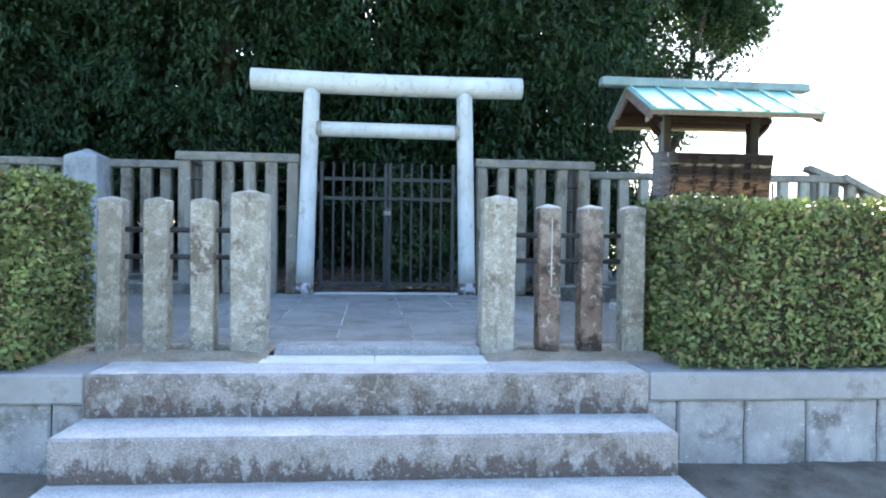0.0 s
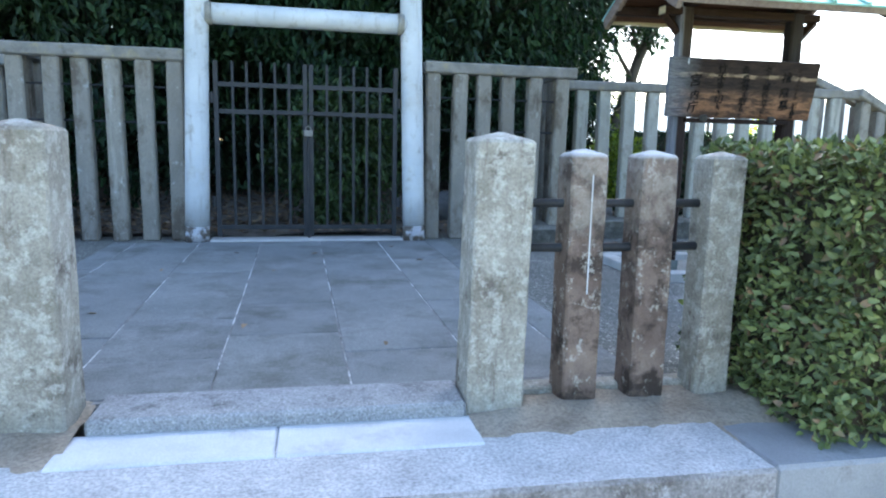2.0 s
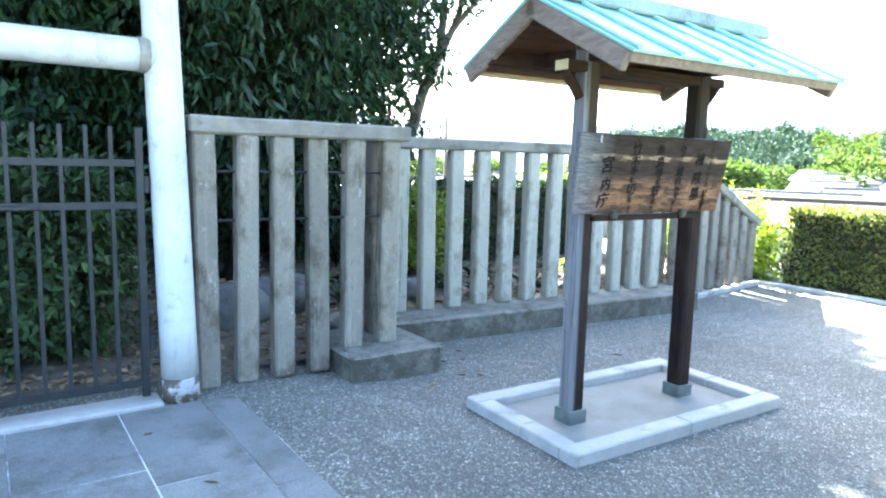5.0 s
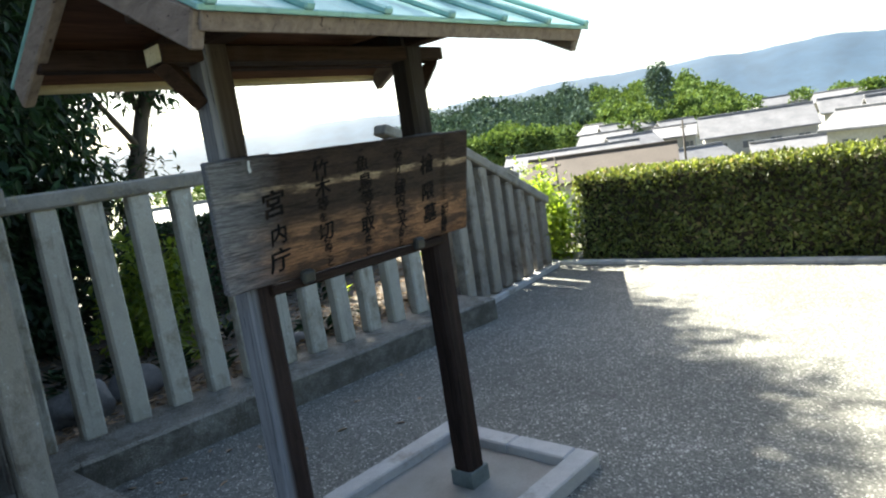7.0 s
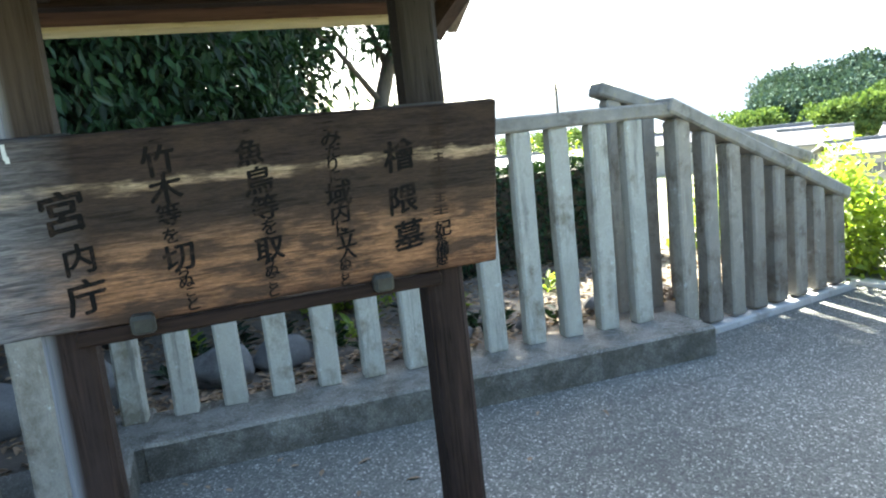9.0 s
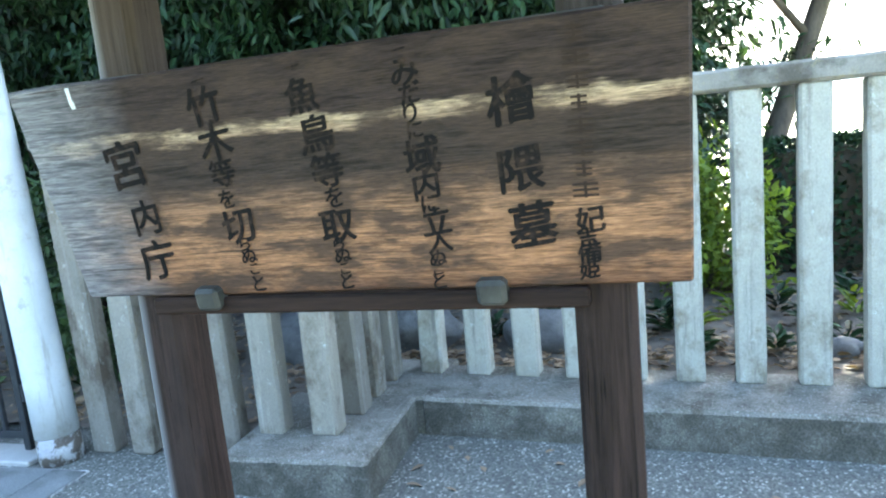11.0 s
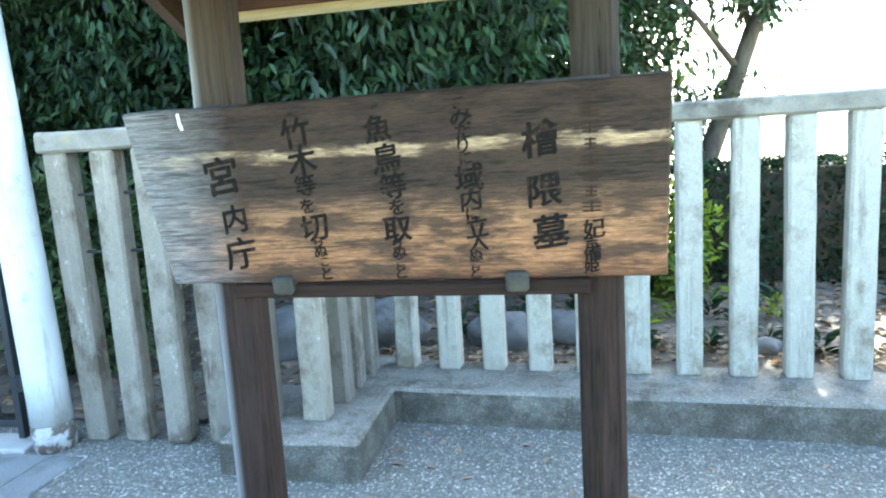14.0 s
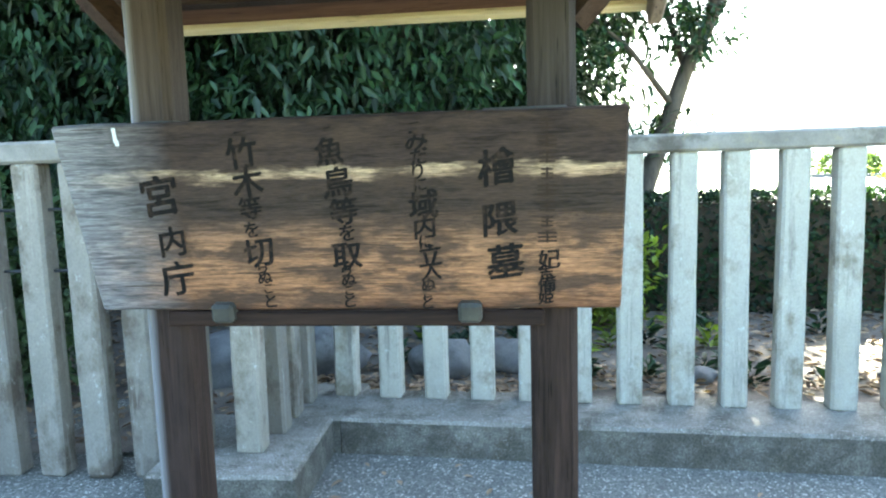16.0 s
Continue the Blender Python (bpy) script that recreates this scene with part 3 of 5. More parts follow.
part("soil", sheet(np.linspace(0.617, 9.2, 200), np.linspace(0.2, 0.76, 18), lambda x, y: 0.872 + 0.036 * smooth(0.22, 0.55, y) + 0.016 * noise.noise(Vector((x * 5, y * 9, 0))) + 0.006 * noise.noise(Vector((x * 21, y * 21, 4)))), M_BED, soil, smooth=True)
part("soil", sheet(np.linspace(1.47, 9.2, 50), np.linspace(-1.3, 0.15, 14), lambda x, y: 0.05 + 0.32 * smooth(-1.2, 0.0, y) + 0.02 * noise.noise(Vector((x * 4, y * 4, 5)))), M_SOIL, soil, smooth=True)
part("soil", sheet(np.linspace(-8.5, -1.47, 50), np.linspace(-1.3, 0.15, 14), lambda x, y: 0.05 + 0.32 * smooth(-1.2, 0.0, y) + 0.02 * noise.noise(Vector((x * 4, y * 4, 5)))), M_SOIL, soil, smooth=True)

for side, x0, x1 in (("wall_left", -8.5, -1.458), ("wall_right", 1.458, 9.2)):
    wall = tagged(new(side), "low retaining wall of rough granite blocks under a smooth coping", "wall", kind="structure")
    wall.matrix_world = FRONT
    part("core", box(x0, x1, 0.12, 0.34, 0.0, 0.74, 0), M_SOIL, wall)
    rng = random.Random(4)
    edge, step = (x1, -1) if x0 < 0 else (x0, 1)
    n = 0
    while (edge - x0 > 0.15 if step < 0 else x1 - edge > 0.15) and n < 40:
        w = 0.34 + 0.2 * rng.random() if n else 0.18
        a, b = sorted((edge, edge + step * w))
        bm = box(a + 0.004, b - 0.004, 0.055, 0.16, 0.345, 0.722, 0.012)
        bmesh.ops.subdivide_edges(bm, edges=[e for e in bm.edges if e.calc_length() > 0.15], cuts=4, use_grid_fill=True)
        for v in bm.verts:
            v.co += noise.noise_vector(v.co * 11) * 0.006
        part("block", bm, M_WALL, wall)
        edge += step * w
        n += 1
    edge, n = (x1, 0) if x0 < 0 else (x0, 0)
    while (edge > x0 + 0.1 if step < 0 else edge < x1 - 0.1) and n < 12:
        a, b = sorted((edge, edge + step * 1.6))
        part("coping", box(max(a, x0) + 0.003, min(b, x1) - 0.003, 0.02, 0.36, 0.726, 0.88, 0.012), M_COPING, wall)
        edge += step * 1.6
        n += 1

# ---- path of slabs ----
path = tagged(new("pavement_path"), "path of large grey stone slabs with open joints", "pavement", kind="structure")
part("bed", box(-1.585, 1.30, 4.25, 7.98, 0.70, 0.9155, 0), M_JOINT, path)
COLS = ((-1.40, -0.875, (5.05, 6.25)), (-0.875, -0.363, (4.69, 5.33, 6.57, 7.45)), (-0.363, 0.143, (5.01, 5.62, 7.72)), (0.143, 0.665, (4.70, 6.56, 7.20)), (0.665, 1.10, (5.60, 7.01)))
rng = random.Random(8)
for x0, x1, cuts in COLS:
    ends = (4.27, *cuts, 7.97)
    for y0, y1 in zip(ends, ends[1:]):
        top = 0.92 + rng.uniform(-0.002, 0.002)
        part("slab", box(x0 + 0.0034, x1 - 0.0034, y0 + 0.0034, y1 - 0.0034, 0.88, top, 0.004), M_SLAB, path)
for x0, x1 in ((-1.585, -1.40), (1.10, 1.30)):
    for y0, y1 in ((4.27, 5.5), (5.5, 6.75), (6.75, 7.97)):
        part("border_slab", box(x0 + 0.003, x1 - 0.003, y0 + 0.004, y1 - 0.004, 0.88, 0.921, 0.005), M_SLAB, path)


# ---- stone posts by the stairs ----
def stone_post(x, w, top, brown, seed, label):
    ob = part("stone_post", worn_box(w, w, top - 0.845, 0.03 if w > 0.15 else 0.022, seed, 0.05, 0.0032, 0.008), M_POST_BROWN if brown else M_POST)
    ob.matrix_world = FRONT @ pose(x, 0.60 if w > 0.15 else 0.615, 0.845, random.Random(seed).uniform(-0.5, 0.5), random.Random(seed + 50).uniform(-0.7, 0.7), random.Random(seed + 9).uniform(-2, 2))
    tagged(ob, label, "stone post", "posts beside the stairs")
    return ob


stone_post(-0.758, 0.2, 1.835, False, 1, "thick lichen-patched stone post beside the stairs")
stone_post(0.712, 0.2, 1.832, False, 2, "thick lichen-patched stone post beside the stairs")
for i, (x, brown) in enumerate(((-1.03, False), (-1.30, False), (-1.565, False), (1.04, True), (1.305, True), (1.57, False))):
    stone_post(x, 0.135, 1.79, brown, 10 + i, "thin brown-stained stone post with a pale streak" if brown else "thin weathered stone post joined by iron rods")
for i, (a, b) in enumerate(((-1.63, -0.68), (0.68, 1.64))):
    for z in (1.615, 1.455):
        rod = part("iron_rod", tube([(a, 0.625, z), (b, 0.625, z + 0.004)], [0.016, 0.016], 10), M_IRON, smooth=True)
        rod.matrix_world = FRONT
        tagged(rod, "dark iron rod through the thin stone posts", "iron rod", "rods through the posts")
    k = part("ground_kerb", box(a - 0.02, b - 0.02, 0.64, 0.72, 0.80, 0.93, 0.01), M_POST)
    k.matrix_world = FRONT
    tagged(k, "low stone kerb at the foot of the posts", "kerb", "kerbs behind the posts")
# the pale drip streak on one brown post
streak = part("streak", box(1.046, 1.051, 0.5465, 0.5475, 1.30, 1.72, 0), M_TORII, None)
streak.matrix_world = FRONT
tagged(streak, "thin white paint drip on the brown post", "paint drip")

# ---- torii gate ----
torii = tagged(empty("torii", 0.055, 8.10, 0.92), "white-painted concrete torii with worn dark feet", "torii")
for sx in (-1, 1):
    b, t = Vector((sx * 0.967, 0, 0.13)), Vector((sx * 0.905, 0, 2.40))
    pts = [b.lerp(t, k / 8) for k in range(9)]
    part("post", tube(pts, [0.104 - 0.0012 * k for k in range(9)], 32), M_TORII, torii, smooth=True)
    part("post_foot", tube([(sx * 0.97, 0, -0.03), (sx * 0.967, 0, 0.13)], [0.106, 0.1035], 32), M_TORII_FOOT, torii, "bare grey foot where the paint has flaked", smooth=True)
    part("collar", tube([(sx * 0.79, 0, 1.942), (sx * 0.845, 0, 1.942)], [0.094, 0.098], 32), M_TORII_END, torii, "dark ring where the beam meets the post", smooth=True)
part("tie_beam", tube([(-0.87, 0, 1.942), (0.87, 0, 1.942)], [0.088, 0.088], 32), M_TORII, torii, smooth=True)
part("top_beam", tube([(-1.60, 0, 2.50), (-0.8, 0, 2.485), (0, 0, 2.48), (0.8, 0, 2.485), (1.60, 0, 2.50)], [0.126] * 5, 36), M_TORII, torii, smooth=True)

# ---- iron gate ----
gate = tagged(empty("iron_gate", 0.055, 8.10, 0.92), "closed black iron double gate with upright bars and a padlock", "gate")


def gate_leaf(x0, x1, hinge):
    leaf = part("leaf", box(x0, x0 + 0.04, -0.02, 0.02, 0.035, 1.555, 0.003), M_IRON, gate)
    part("stile", box(x1 - 0.04, x1, -0.02, 0.02, 0.035, 1.555, 0.003), M_IRON, leaf)
    for z in (1.36, 1.13, 0.115):
        part("rail", box(x0 + 0.03, x1 - 0.03, -0.012, 0.012, z - 0.02, z + 0.02, 0.002), M_IRON, leaf)
    for k in range(5):
        x = x0 + 0.04 + (x1 - x0 - 0.08) * (k + 1) / 6
        part("bar", box(x - 0.011, x + 0.011, -0.011, 0.011, 0.13, 1.555, 0.002), M_IRON, leaf)
    for z in (0.3, 1.2):
        part("hinge", tube([(hinge, 0, z), (hinge, 0, z + 0.09)], [0.022, 0.022], 10), M_IRON, leaf)


gate_leaf(-0.80, -0.006, -0.815)
gate_leaf(0.006, 0.80, 0.815)
part("latch_bar", box(-0.26, 0.30, -0.036, -0.014, 1.115, 1.135, 0.003), M_IRON, gate)
part("drop_bolt", tube([(0.0, -0.034, 0.02), (0.0, -0.034, 0.95)], [0.011, 0.011], 10), M_IRON, gate)
lock = part("padlock", box(-0.042, 0.042, -0.05, -0.022, 0.93, 0.985, 0.006), M_LOCK, gate, "dull brass padlock")
part("shackle", tube([(-0.022, -0.036, 0.98), (-0.018, -0.036, 1.01), (0.0, -0.036, 1.022), (0.018, -0.036, 1.01), (0.022, -0.036, 0.98)], [0.006] * 5, 8), M_LOCK, lock, smooth=True)
sill = tagged(part("gate_sill", box(-0.80, 0.91, 8.0, 8.2, 0.84, 0.932, 0.006), M_KERB), "worn pale stone sill under the gate", "sill", kind="structure")


# ---- balustrade fences ----
BAL_W, BAL_D = 0.135, 0.115
stocks = []
for s in range(5):
    ob = part("baluster", worn_box(BAL_W, BAL_D, 1.0, 0, 30 + s, 0.125, 0.003, 0.014), M_FENCE)
    stocks.append(ob.data)
    bpy.data.objects.remove(ob)
lit_stocks = []
for me in stocks:
    lit_stocks.append(me.copy())
    lit_stocks[-1].materials[0] = M_FENCE_LIT


def baluster(parent, x, y, z0, z1, seed, turn=0.0, kind=None):
    r = random.Random(seed)
    ob = new("baluster", (kind or stocks)[seed % 5])
    ob.parent = parent
    ob.matrix_basis = pose(x, y, z0, r.uniform(-0.4, 0.4), r.uniform(-0.6, 0.6), turn + 180 * (seed % 2)) @ Matrix.Diagonal((1, 1, z1 - z0, 1))


def long_rail(parent, a, b, z0, z1, depth, name="rail", mat=None):
    """A rail from a to b in plan, worn along its edges."""
    d = Vector(b) - Vector(a)
    bm = box(0, d.length, -depth / 2, depth / 2, z0, z1, 0.014)
    for s in np.arange(0.15, d.length - 0.05, 0.15):
        bmesh.ops.bisect_plane(bm, geom=bm.verts[:] + bm.edges[:] + bm.faces[:], plane_co=(s, 0, 0), plane_no=(1, 0, 0))
    for v in bm.verts:
        v.co += noise.noise_vector(v.co * 6 + Vector((a[0], a[1], 0))) * 0.005
    ob = part(name, bm, mat or M_RAIL, parent)
    ob.matrix_basis = pose(a[0], a[1], 0, 0, 0, math.degrees(math.atan2(d.y, d.x)))
    return ob


def wire(parent, a, b, z):
    part("iron_rod", tube([(*a, z), (*b, z)], [0.008, 0.008], 8), M_IRON, parent)


YF = 8.225
fence_r = tagged(new("stone_fence"), "tall weathered concrete balustrade beside the torii", "stone fence", "balustrades round the mound")
for i, x in enumerate((1.215, 1.455, 1.70, 1.95)):
    baluster(fence_r, x, YF, 0.90, 2.47, i + 1)
for i, (x, y) in enumerate(((2.20, YF), (2.475, YF), (2.52, 8.47), (2.52, 8.70), (2.54, 8.93))):
    baluster(fence_r, x, y, 1.02, 2.47, i + 6, 90 * (i > 1))
long_rail(fence_r, (1.115, YF), (2.62, YF), 2.46, 2.565, 0.17)
long_rail(fence_r, (2.53, YF + 0.09), (2.545, 9.02), 2.452, 2.553, 0.17)
for z in (2.24, 1.94):
    wire(fence_r, (1.15, YF), (2.5, YF), z)
    wire(fence_r, (2.52, YF), (2.54, 9.0), z)
fence_l = tagged(new("stone_fence"), "tall weathered concrete balustrade beside the torii", "stone fence", "balustrades round the mound")
for i, x in enumerate((-1.075, -1.315, -1.56, -1.81, -2.05)):
    baluster(fence_l, x, YF, 0.90, 2.47, i + 20)
for i, (x, y) in enumerate(((-2.31, YF), (-2.33, 8.47), (-2.33, 8.70), (-2.33, 8.92))):
    baluster(fence_l, x, y, 1.02, 2.47, i + 27, 90 * (i > 0))
long_rail(fence_l, (-2.41, YF), (-0.985, YF), 2.46, 2.565, 0.17)
long_rail(fence_l, (-2.33, YF + 0.09), (-2.33, 9.02), 2.452, 2.553, 0.17)
for z in (2.24, 1.94):
    wire(fence_l, (-2.3, YF), (-1.05, YF), z)

# lower fence behind the notice
A, B = Vector((2.62, 9.06)), Vector((6.30, 8.72))
fence_b = tagged(new("stone_fence"), "long concrete balustrade on a low plinth behind the notice", "stone fence", "balustrades round the mound")
for k in range(13):
    p = A.lerp(B, (0.15 + 0.276 * k) / 3.68)
    baluster(fence_b, p.x, p.y, 1.02, 2.44, 40 + k, -5.3, lit_stocks)
long_rail(fence_b, A, B + Vector((0.09, 0)), 2.43, 2.53, 0.17)
# descending run to the end of the terrace
C = Vector((8.30, 8.93))
fence_d = tagged(new("stone_fence"), "concrete balustrade whose rail slopes down to the terrace end", "stone fence", "balustrades round the mound")
D0 = Vector((6.38, 8.71))
for k in range(8):
    f = (k + 0.35) / 7.6
    p = D0.lerp(C, f)
    baluster(fence_d, p.x, p.y, 0.90, 2.45 - 0.82 * f, 60 + k, 4)
d = C - D0
slope = math.atan2(-0.82, d.length)
bm = box(-0.06, math.hypot(d.length, 0.82) + 0.06, -0.085, 0.085, -0.05, 0.05, 0.014)
ob = part("rail", bm, M_RAIL, fence_d)
ob.matrix_basis = pose(D0.x, D0.y, 2.49, 0, math.degrees(-slope), math.degrees(math.atan2(d.y, d.x)))
kerb_d = part("foot_kerb", box(0.12, 2.02, -0.10, 0.13, 0.78, 0.885, 0.01), M_KERB, fence_d)
kerb_d.matrix_basis = pose(D0.x, D0.y, 0, 0, 0, math.degrees(math.atan2(d.y, d.x)))
# far side of the enclosure
fence_f = tagged(new("stone_fence"), "far concrete balustrade with a sloping end rail", "stone fence", "balustrades round the mound")
for k in range(7):
    baluster(fence_f, 6.36 + 0.3 * k, 9.33, 0.85, 2.61 - 0.105 * k, 75 + k)
bm = box(-0.1, 2.2, -0.085, 0.085, -0.05, 0.05, 0.014)
ob = part("rail", bm, M_RAIL, fence_f)
ob.matrix_basis = pose(6.33, 9.33, 2.665, 0, 19, 0)
# lower fence on the other side
fence_w = tagged(new("stone_fence"), "long concrete balustrade behind the inscribed stone pillar", "stone fence", "balustrades round the mound")
for k in range(22):
    baluster(fence_w, -2.50 - 0.24 * k, 8.96, 1.08, 2.44, 90 + k)
long_rail(fence_w, (-7.8, 8.96), (-2.42, 8.96), 2.43, 2.53, 0.17)

plinth = tagged(new("plinth_right"), "pitted concrete plinth under the balustrade", "plinth", kind="structure")


def plinth_block(parent, x0, x1, y0, y1, z0, z1, turn=0.0):
    bm = box(0, x1 - x0, 0, y1 - y0, z0, z1, 0.016)
    for s in np.arange(0.14, x1 - x0 - 0.05, 0.14):
        bmesh.ops.bisect_plane(bm, geom=bm.verts[:] + bm.edges[:] + bm.faces[:], plane_co=(s, 0, 0), plane_no=(1, 0, 0))
    for v in bm.verts:
        if v.co.z > z0 + 0.01:
            v.co += noise.noise_vector(v.co * 8 + Vector((x0, y0, 0))) * 0.006
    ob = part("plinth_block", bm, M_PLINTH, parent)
    ob.matrix_basis = pose(x0, y0, 0, 0, 0, turn)


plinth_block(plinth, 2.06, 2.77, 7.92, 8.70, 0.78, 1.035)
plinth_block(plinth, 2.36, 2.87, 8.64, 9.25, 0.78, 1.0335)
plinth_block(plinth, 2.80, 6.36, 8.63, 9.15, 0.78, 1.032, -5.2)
plinth2 = tagged(new("plinth_left"), "concrete plinth carrying the stone pillar and balustrade", "plinth", kind="structure")
plinth_block(plinth2, -4.6, -2.05, 8.02, 8.46, 0.86, 1.045)
plinth_block(plinth2, -8.0, -2.2, 8.72, 9.2, 0.86, 1.10)

stele = part("stone_pillar", worn_box(0.38, 0.34, 1.44, 0.10, 5, 0.1, 0.003, 0.012), M_STELE)
stele.matrix_world = pose(-3.42, 8.26, 1.04, 0, 0, -6)
tagged(stele, "tall bluish granite pillar with a pyramid top", "stone pillar")


# ---- notice with its little roof ----
GZ, TURN = 0.845, -2.2
notice = tagged(empty("notice_shelter", 3.348, 6.73, GZ, TURN), "wooden notice shelter with a green copper gable roof", "notice board")
for sx in (-1, 1):
    x = sx * 0.472
    bm = worn_box(0.108, 0.112, 2.14, 0, 70 + sx, 0.15, 0.0015, 0.016)
    p = part("post", bm, M_POSTWOOD_SILVER if sx < 0 else M_POSTWOOD, notice, "dark weathered timber post")
    p.matrix_basis = pose(x, 0, 0.0)
    s = part("post_shoe", box(-0.066, 0.066, -0.066, 0.066, 0.0, 0.085, 0.004), M_SHOE, p, "oxidised metal shoe")
    # bracket arm and its strut, on the outer side
    part("strut", tube([(x + sx * 0.05, 0, 1.855), (x + sx * 0.17, 0, 1.988)], [0.036, 0.036], 4), M_BEAM, notice)
    part("cross_arm", box(x - 0.045, x + 0.045, -0.34, 0.34, 2.037, 2.115, 0.006), M_BEAM, notice)
part("tie_beam", box(-0.66, 0.66, -0.05, 0.05, 1.982, 2.039, 0.006), M_BEAM, notice)
for sx in (-1, 1):
    part("beam_end", box(min(sx * 0.66, sx * 0.663), max(sx * 0.66, sx * 0.663), -0.049, 0.049, 1.984, 2.037, 0), M_PALE, notice, "pale sawn beam end")
part("ridge_beam", box(-0.86, 0.78, -0.04, 0.04, 2.195, 2.295, 0.005), M_BEAM, notice)
RISE = math.atan2(0.35, 0.68)
for sy in (-1, 1):
    tilt = -sy * math.degrees(RISE)
    ln = math.hypot(0.35, 0.68) - (0.10 if sy > 0 else 0.0)

    def on_slope(x0, x1, u0, u1, w0, w1, bevel=0.003):
        """A box on one roof slope: u runs down the slope from the ridge, w stands off it."""
        ys = sorted((sy * u0, sy * u1))
        bm = box(x0, x1, ys[0], ys[1], w0, w1, bevel)
        bmesh.ops.transform(bm, matrix=pose(0, 0, 2.33) @ pose(0, 0, 0, tilt, 0, 0), verts=bm.verts)
        return bm

    slope_part = part("roof_sheet", on_slope(-0.89, 0.825, 0.0, ln + 0.02, -0.002, 0.014), M_COPPER, notice, "verdigris green copper sheet")
    for k in range(7):
        x = -0.86 + 1.65 * k / 6
        part("seam_batten", on_slope(x - 0.017, x + 0.017, 0.05, ln + 0.028, 0.012, 0.036, 0.006), M_COPPER, slope_part)
    part("soffit", on_slope(-0.855, 0.795, 0.04, ln - 0.015, -0.022, -0.003, 0.002), M_SOFFIT, notice, "reddish soffit boards")
    part("eave_board", on_slope(-0.87, 0.805, ln - 0.03, ln + 0.005, -0.040 if sy > 0 else -0.052, -0.003, 0.004), M_PALE if sy > 0 else M_BARGE, notice)
    for x in (-0.878, 0.795):
        part("bargeboard", on_slope(x - 0.012, x + 0.028, 0.0, ln - 0.005, -0.098, -0.004, 0.006), M_BARGE, notice, "grey gable board")
    part("purlin", box(-0.88, 0.78, sy * 0.36 - 0.035, sy * 0.36 + 0.035, 2.025, 2.097, 0.005), M_BEAM, notice)
bm = box(-1.16, 1.06, -0.062, 0.062, 2.30, 2.39, 0.01)
for v in bm.verts:
    v.co.z += 0.03 * (v.co.x / 1.1) ** 4
    if v.co.z < 2.335:
        v.co.y *= 1.25
part("ridge_cap", bm, M_RIDGE, notice, "grey-green boxed copper ridge")

LEAN = 10.5
board = tagged(empty("notice_plank", 2.731, 6.672, 2.060), "broad weathered wooden plank with brushed black writing", "sign board")
board.matrix_world = pose(2.731, 6.672, 2.060, 0, 0, TURN) @ pose(0, 0, 0, LEAN, 0, 0)
BW, BH = 1.232, 0.445
bm = box(0, BW, 0, 0.034, 0, BH, 0.005)
for s in np.arange(0.1, BW, 0.1):
    bmesh.ops.bisect_plane(bm, geom=bm.verts[:] + bm.edges[:] + bm.faces[:], plane_co=(s, 0, 0), plane_no=(1, 0, 0))
for v in bm.verts:
    if 0.01 < v.co.x < BW - 0.01:
        v.co.z += 0.004 * noise.noise(Vector((v.co.x * 5, v.co.z * 3, 0)))
    # the plank widens towards its top
    f = v.co.x / BW
    v.co.x += v.co.z / BH * (0.006 * f - 0.036 * (1 - f))
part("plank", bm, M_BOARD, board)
ledge = part("ledge", box(-0.45, 0.45, -0.085, -0.03, 1.176, 1.211, 0.005), M_LEDGE, notice)
for i, x in enumerate((0.312, 0.897)):
    clip = part("bracket", box(x - 0.027, x + 0.027, -0.026, 0.02, -0.026, 0.022, 0.008), M_CLIP, board, "green-grey metal bracket")
for x in (-0.44, 0.44):
    part("top_bracket", box(x - 0.10 * (x > 0) - 0.02, x + 0.06, -0.115, -0.055, 1.650, 1.662, 0.003), M_CLIP, notice, "thin metal plate behind the plank")


def letter(ch, x, z, size, squash=1.0, mat=None):
    """One written character, centred at x with its middle at z on the plank."""
    cu = bpy.data.curves.new("character", "FONT")
    cu.body, cu.size, cu.offset = ch, 1.0, 0.0
    tmp = new("character", cu)
    bpy.context.view_layer.update()
    me = bpy.data.meshes.new_from_object(tmp.evaluated_get(bpy.context.evaluated_depsgraph_get()))
    bpy.data.objects.remove(tmp)
    co = np.array([v.co[:] for v in me.vertices])
    if len(co) == 0:
        return
    lo, hi = co.min(0), co.max(0)
    mid, ext = (lo + hi) / 2, max(hi[0] - lo[0], hi[1] - lo[1], 0.45)
    for v in me.vertices:
        u, w = (v.co.x - mid[0]) / ext, (v.co.y - mid[1]) / ext
        wave = noise.noise_vector(Vector((u * 3 + x * 9, w * 3 + z * 9, 0))) * 0.03
        v.co = (size * (u + wave.x), 0, size * squash * (w + 0.14 * u + wave.y))
    me.materials.append(mat or M_INK)
    # a second, slightly shifted stroke makes the brush heavier
    bm = bmesh.new()
    bm.from_mesh(me)
    for dx, dz, dy in ((0.035, 0.008, -0.0004), (0.062, -0.004, -0.0008), (0.022, -0.036, -0.0012)):
        twin = bmesh.ops.duplicate(bm, geom=[f for f in bm.faces if f.index >= 0 and f.index < len(me.polygons)] + bm.verts[:len(me.vertices)] + bm.edges[:len(me.edges)])
        for e in twin["geom"]:
            if isinstance(e, bmesh.types.BMVert):
                e.co += Vector((dx * size, dy, dz * size))
        bm.faces.ensure_lookup_table(), bm.verts.ensure_lookup_table(), bm.edges.ensure_lookup_table()
    bm.to_mesh(me)
    bm.free()
    ob = new("character", me)
    ob.parent = board
    ob.matrix_basis = pose(x, -0.0016, z)


